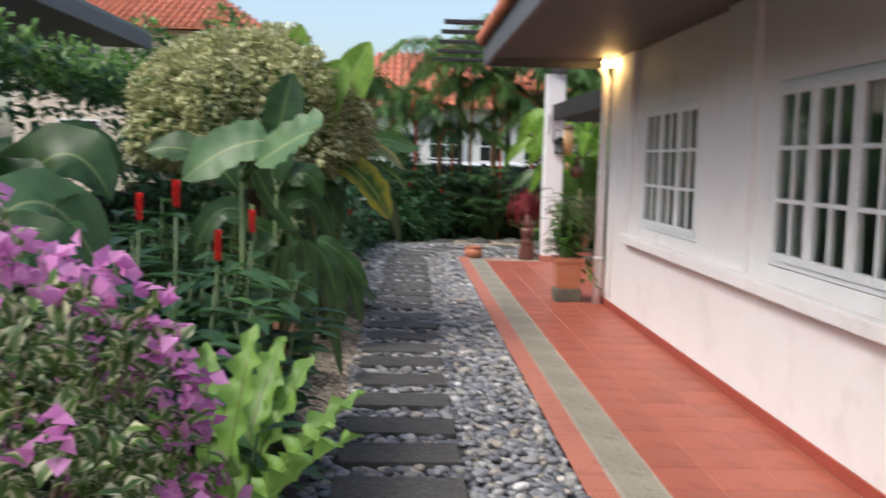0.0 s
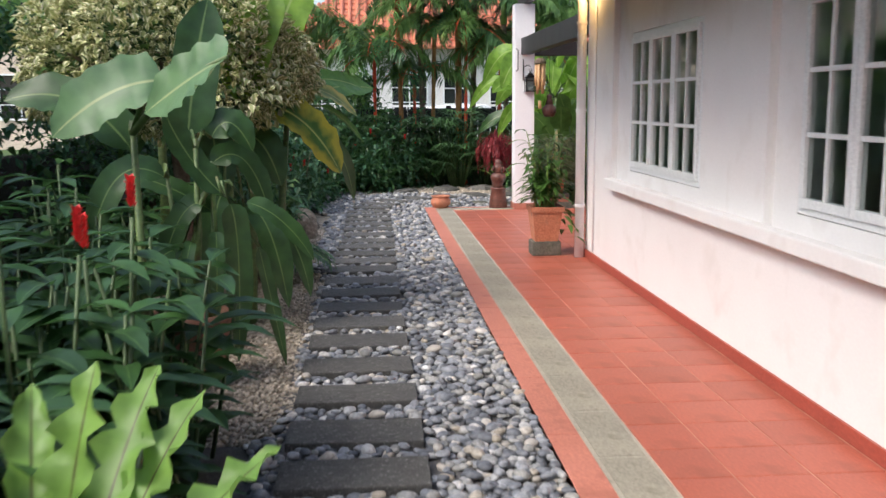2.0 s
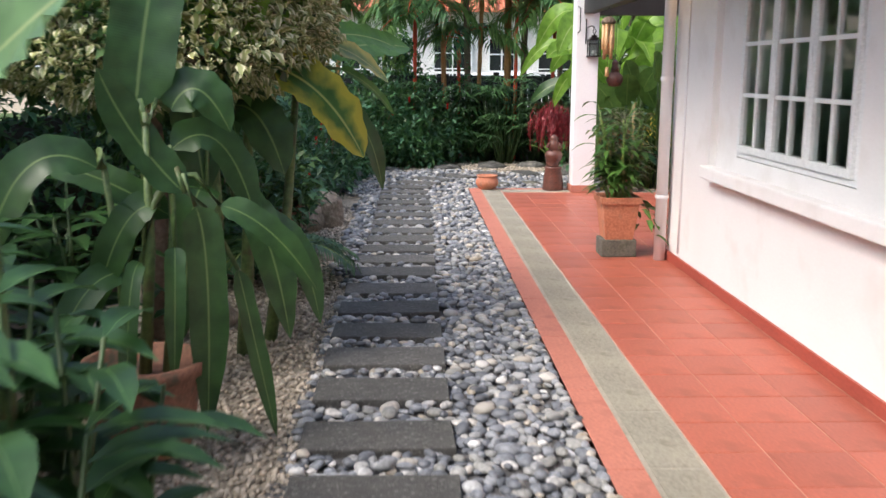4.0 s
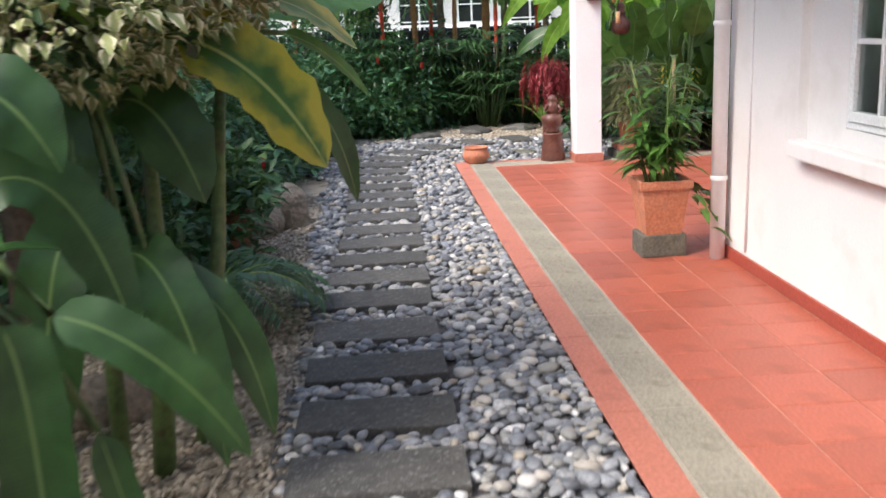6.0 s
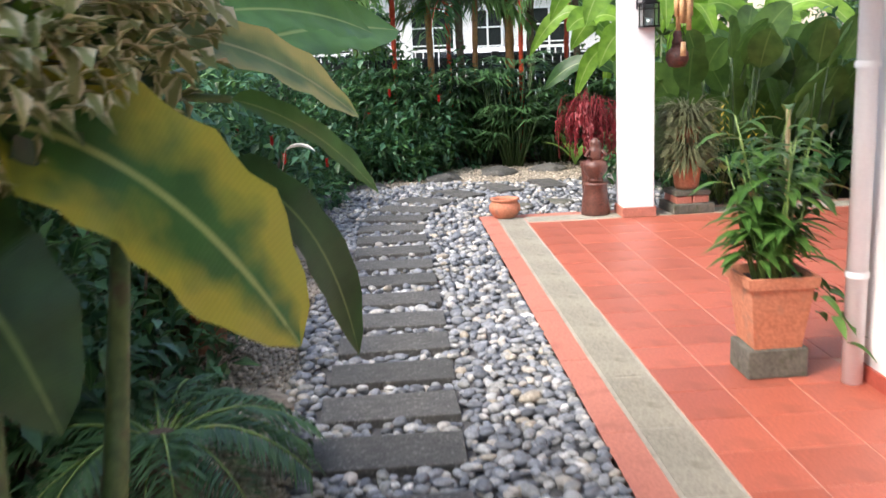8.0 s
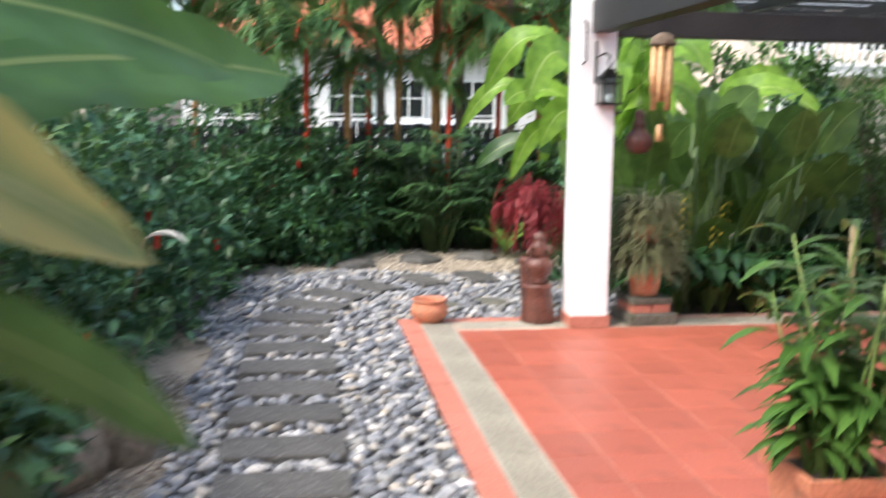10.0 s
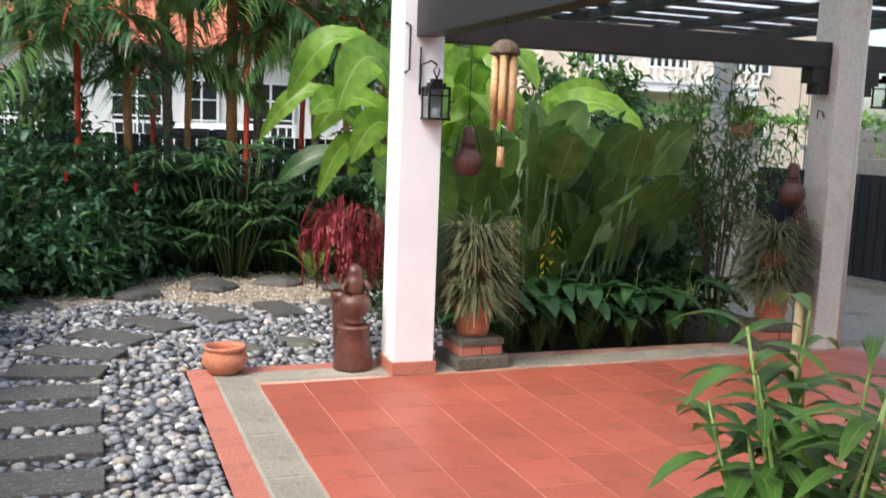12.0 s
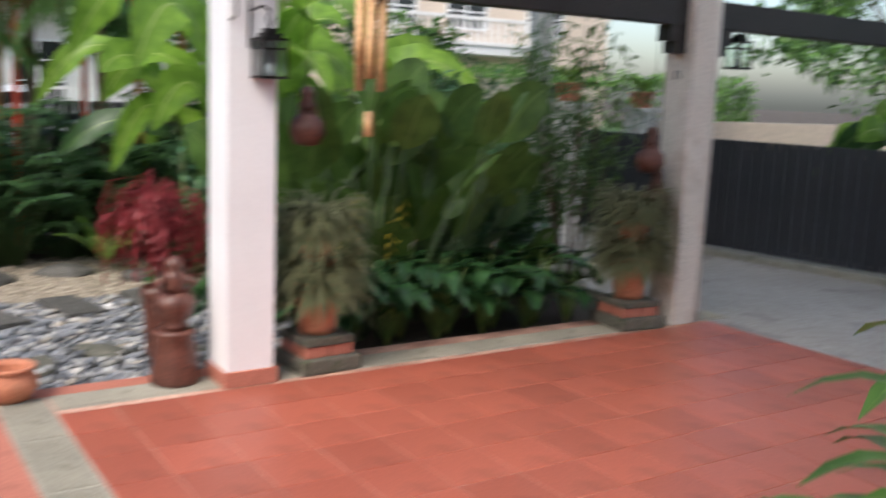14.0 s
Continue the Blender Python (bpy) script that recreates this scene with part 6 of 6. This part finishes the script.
for i in range(29):
    cover.box(-0.10, -0.285 + i * 0.02, -0.0014, 0.10, -0.285 + i * 0.02 + 0.011, 0.004, M_GRATE)
cover = cover.ob("drain_cover", terrace, smooth=False, at=pose(0.967, 0, 0))
cover.matrix_basis = pose(0.967, 13.83, 0)
for i in range(1, 33):
    c3 = cover.copy()
    scene.collection.objects.link(c3)
    c3.matrix_basis = pose(0.967, 13.83 - i * 0.602, 0)
for i in range(8):
    c3 = cover.copy()
    scene.collection.objects.link(c3)
    c3.matrix_basis = pose(1.40 + i * 0.602, 14.026, -0.0005, 0, 0, 90)


def ico(sub):
    if sub == 0:
        v = np.array([(1, 0, 0), (-1, 0, 0), (0, 1, 0), (0, -1, 0), (0, 0, 1), (0, 0, -1)], float)
        return v, np.array([(0, 2, 4), (2, 1, 4), (1, 3, 4), (3, 0, 4), (2, 0, 5), (1, 2, 5), (3, 1, 5), (0, 3, 5)])
    bm = bmesh.new()
    bmesh.ops.create_icosphere(bm, subdivisions=sub, radius=1)
    v = np.array([p.co[:] for p in bm.verts])
    f = np.array([[q.index for q in p.verts] for p in bm.faces])
    bm.free()
    return v, f


def scatter_stones(name, places, sub, m, parent, flat):
    """One mesh of many rounded stones: places are rows x, y, z, radius."""
    v, f = ico(sub)
    rs = np.random.RandomState(len(places))
    vs, fs = [], []
    for i, (x, y, z, r) in enumerate(places):
        s = np.array([r * rs.uniform(0.85, 1.35), r * rs.uniform(0.65, 0.95), r * flat * rs.uniform(0.8, 1.15)])
        a, t = rs.uniform(0, 6.28), rs.uniform(-0.35, 0.35)
        p = v * (1 + 0.12 * np.sin(v[:, [1, 2, 0]] * 2.3 + i)) * s
        p = p @ np.array([[1, 0, 0], [0, math.cos(t), math.sin(t)], [0, -math.sin(t), math.cos(t)]])
        p = p @ np.array([[math.cos(a), math.sin(a), 0], [-math.sin(a), math.cos(a), 0], [0, 0, 1]])
        vs.append(p + (x, y, z))
        fs.append(f + i * len(v))
    me = bpy.data.meshes.new(name)
    me.from_pydata(np.concatenate(vs).tolist(), [], np.concatenate(fs).tolist())
    me.materials.append(m)
    me.polygons.foreach_set("use_smooth", [True] * len(me.polygons))
    o = new(name, me)
    o["kind"] = "stuff"
    if parent:
        o.parent = parent
    return o


def on_slab(x, y, pad):
    for sx, sy, w, d, a in STONES:
        if abs(x - sx) < 0.6 and abs(y - sy) < 0.6:
            c, s = math.cos(-radians(a)), math.sin(-radians(a))
            lx, ly = (x - sx) * c - (y - sy) * s, (x - sx) * s + (y - sy) * c
            if abs(lx) < w / 2 + pad and abs(ly) < d / 2 + pad:
                return True
    return False


def left_edge(y):
    base = -0.62 if y < 4.9 else -0.50
    if y > 9.3:
        base = -0.62
    if y > 13.5:
        base = -0.62 - (y - 13.5) * 0.35
    return base + 0.09 * noise.noise(V((0, y * 1.3, 0)))


rs = np.random.RandomState(4)
many, near = [], []
for layer, step in ((0, 0.054), (1, 0.085)):
    yy = -2.4
    while yy < 16.9:
        step_y = step * 0.87 * (1.0 if yy < 11 else 1.15)
        xx = -1.9
        while xx < 2.9:
            px, py = xx + rs.uniform(-0.45, 0.45) * step, yy + rs.uniform(-0.45, 0.45) * step
            xx += step * (1.0 if yy < 11 else 1.15)
            if px < left_edge(py) or (py < 14.32 and px > 0.678):
                continue
            if py > 16.55 + 0.15 * math.sin(px * 3):
                continue
            if layer and rs.random_sample() < 0.35:
                continue
            r = rs.uniform(0.021, 0.034) * (1.15 if layer else 1.0) * (1.0 if py < 11 else 1.1)
            if rs.random_sample() < 0.06:
                r *= 1.35
            if on_slab(px, py, r * 0.55):
                continue
            z = (-0.030 if not layer else -0.012) + rs.uniform(-0.006, 0.006)
            (near if layer and 6.1 < py < 8.9 and px > 0.15 and len(near) < 290 else many).append((px, py, z, r))
        yy += step_y
for i in range(334):
    many.append((0.676 + rs.uniform(-0.01, 0.006), -2.4 + i * 0.05, -0.010 + rs.uniform(-0.006, 0.006), rs.uniform(0.024, 0.03)))
scatter_stones("pebbles", [q for q in many if 1.0 < q[1] < 11.5], 2, M_PEBBLES, path, 0.55)
scatter_stones("pebbles_outer", [q for q in many if not 1.0 < q[1] < 11.5], 1, M_PEBBLES, path, 0.6)
v, f = ico(2)
shapes = []
for i in range(8):
    p = v * (1 + 0.13 * np.sin(v[:, [1, 2, 0]] * 2.3 + i * 1.7)) * (1.2 - 0.05 * i, 0.75 + 0.03 * i, 0.55)
    me = bpy.data.meshes.new("pebble")
    me.from_pydata(p.tolist(), [], f.tolist())
    me.materials.append(M_PEBBLE)
    me.polygons.foreach_set("use_smooth", [True] * len(me.polygons))
    shapes.append(me)
for i, (x, y, z, r) in enumerate(near):
    o = new("pebble", shapes[i % 8])
    o.parent = path
    o.matrix_basis = pose(x, y, z, rs.uniform(-14, 14), rs.uniform(-14, 14), rs.uniform(0, 360)) @ Matrix.Scale(r, 4)

grit = []
for _ in range(15000):
    x, y = rs.uniform(-1.7, -0.4), rs.uniform(4.9, 13.0)
    if x < left_edge(y) + 0.06:
        grit.append((x, y, -0.050 + rs.uniform(0, 0.012), rs.uniform(0.012, 0.022)))
for _ in range(7000):
    x, y = rs.uniform(-2.6, 3.4), rs.uniform(16.2, 18.4)
    grit.append((x, y, -0.06 + rs.uniform(0, 0.012), rs.uniform(0.012, 0.022)))
tagged(scatter_stones("gravel", grit, 0, M_GRAVEL, None, 0.7), "fine tan gravel beside the path", "gravel")
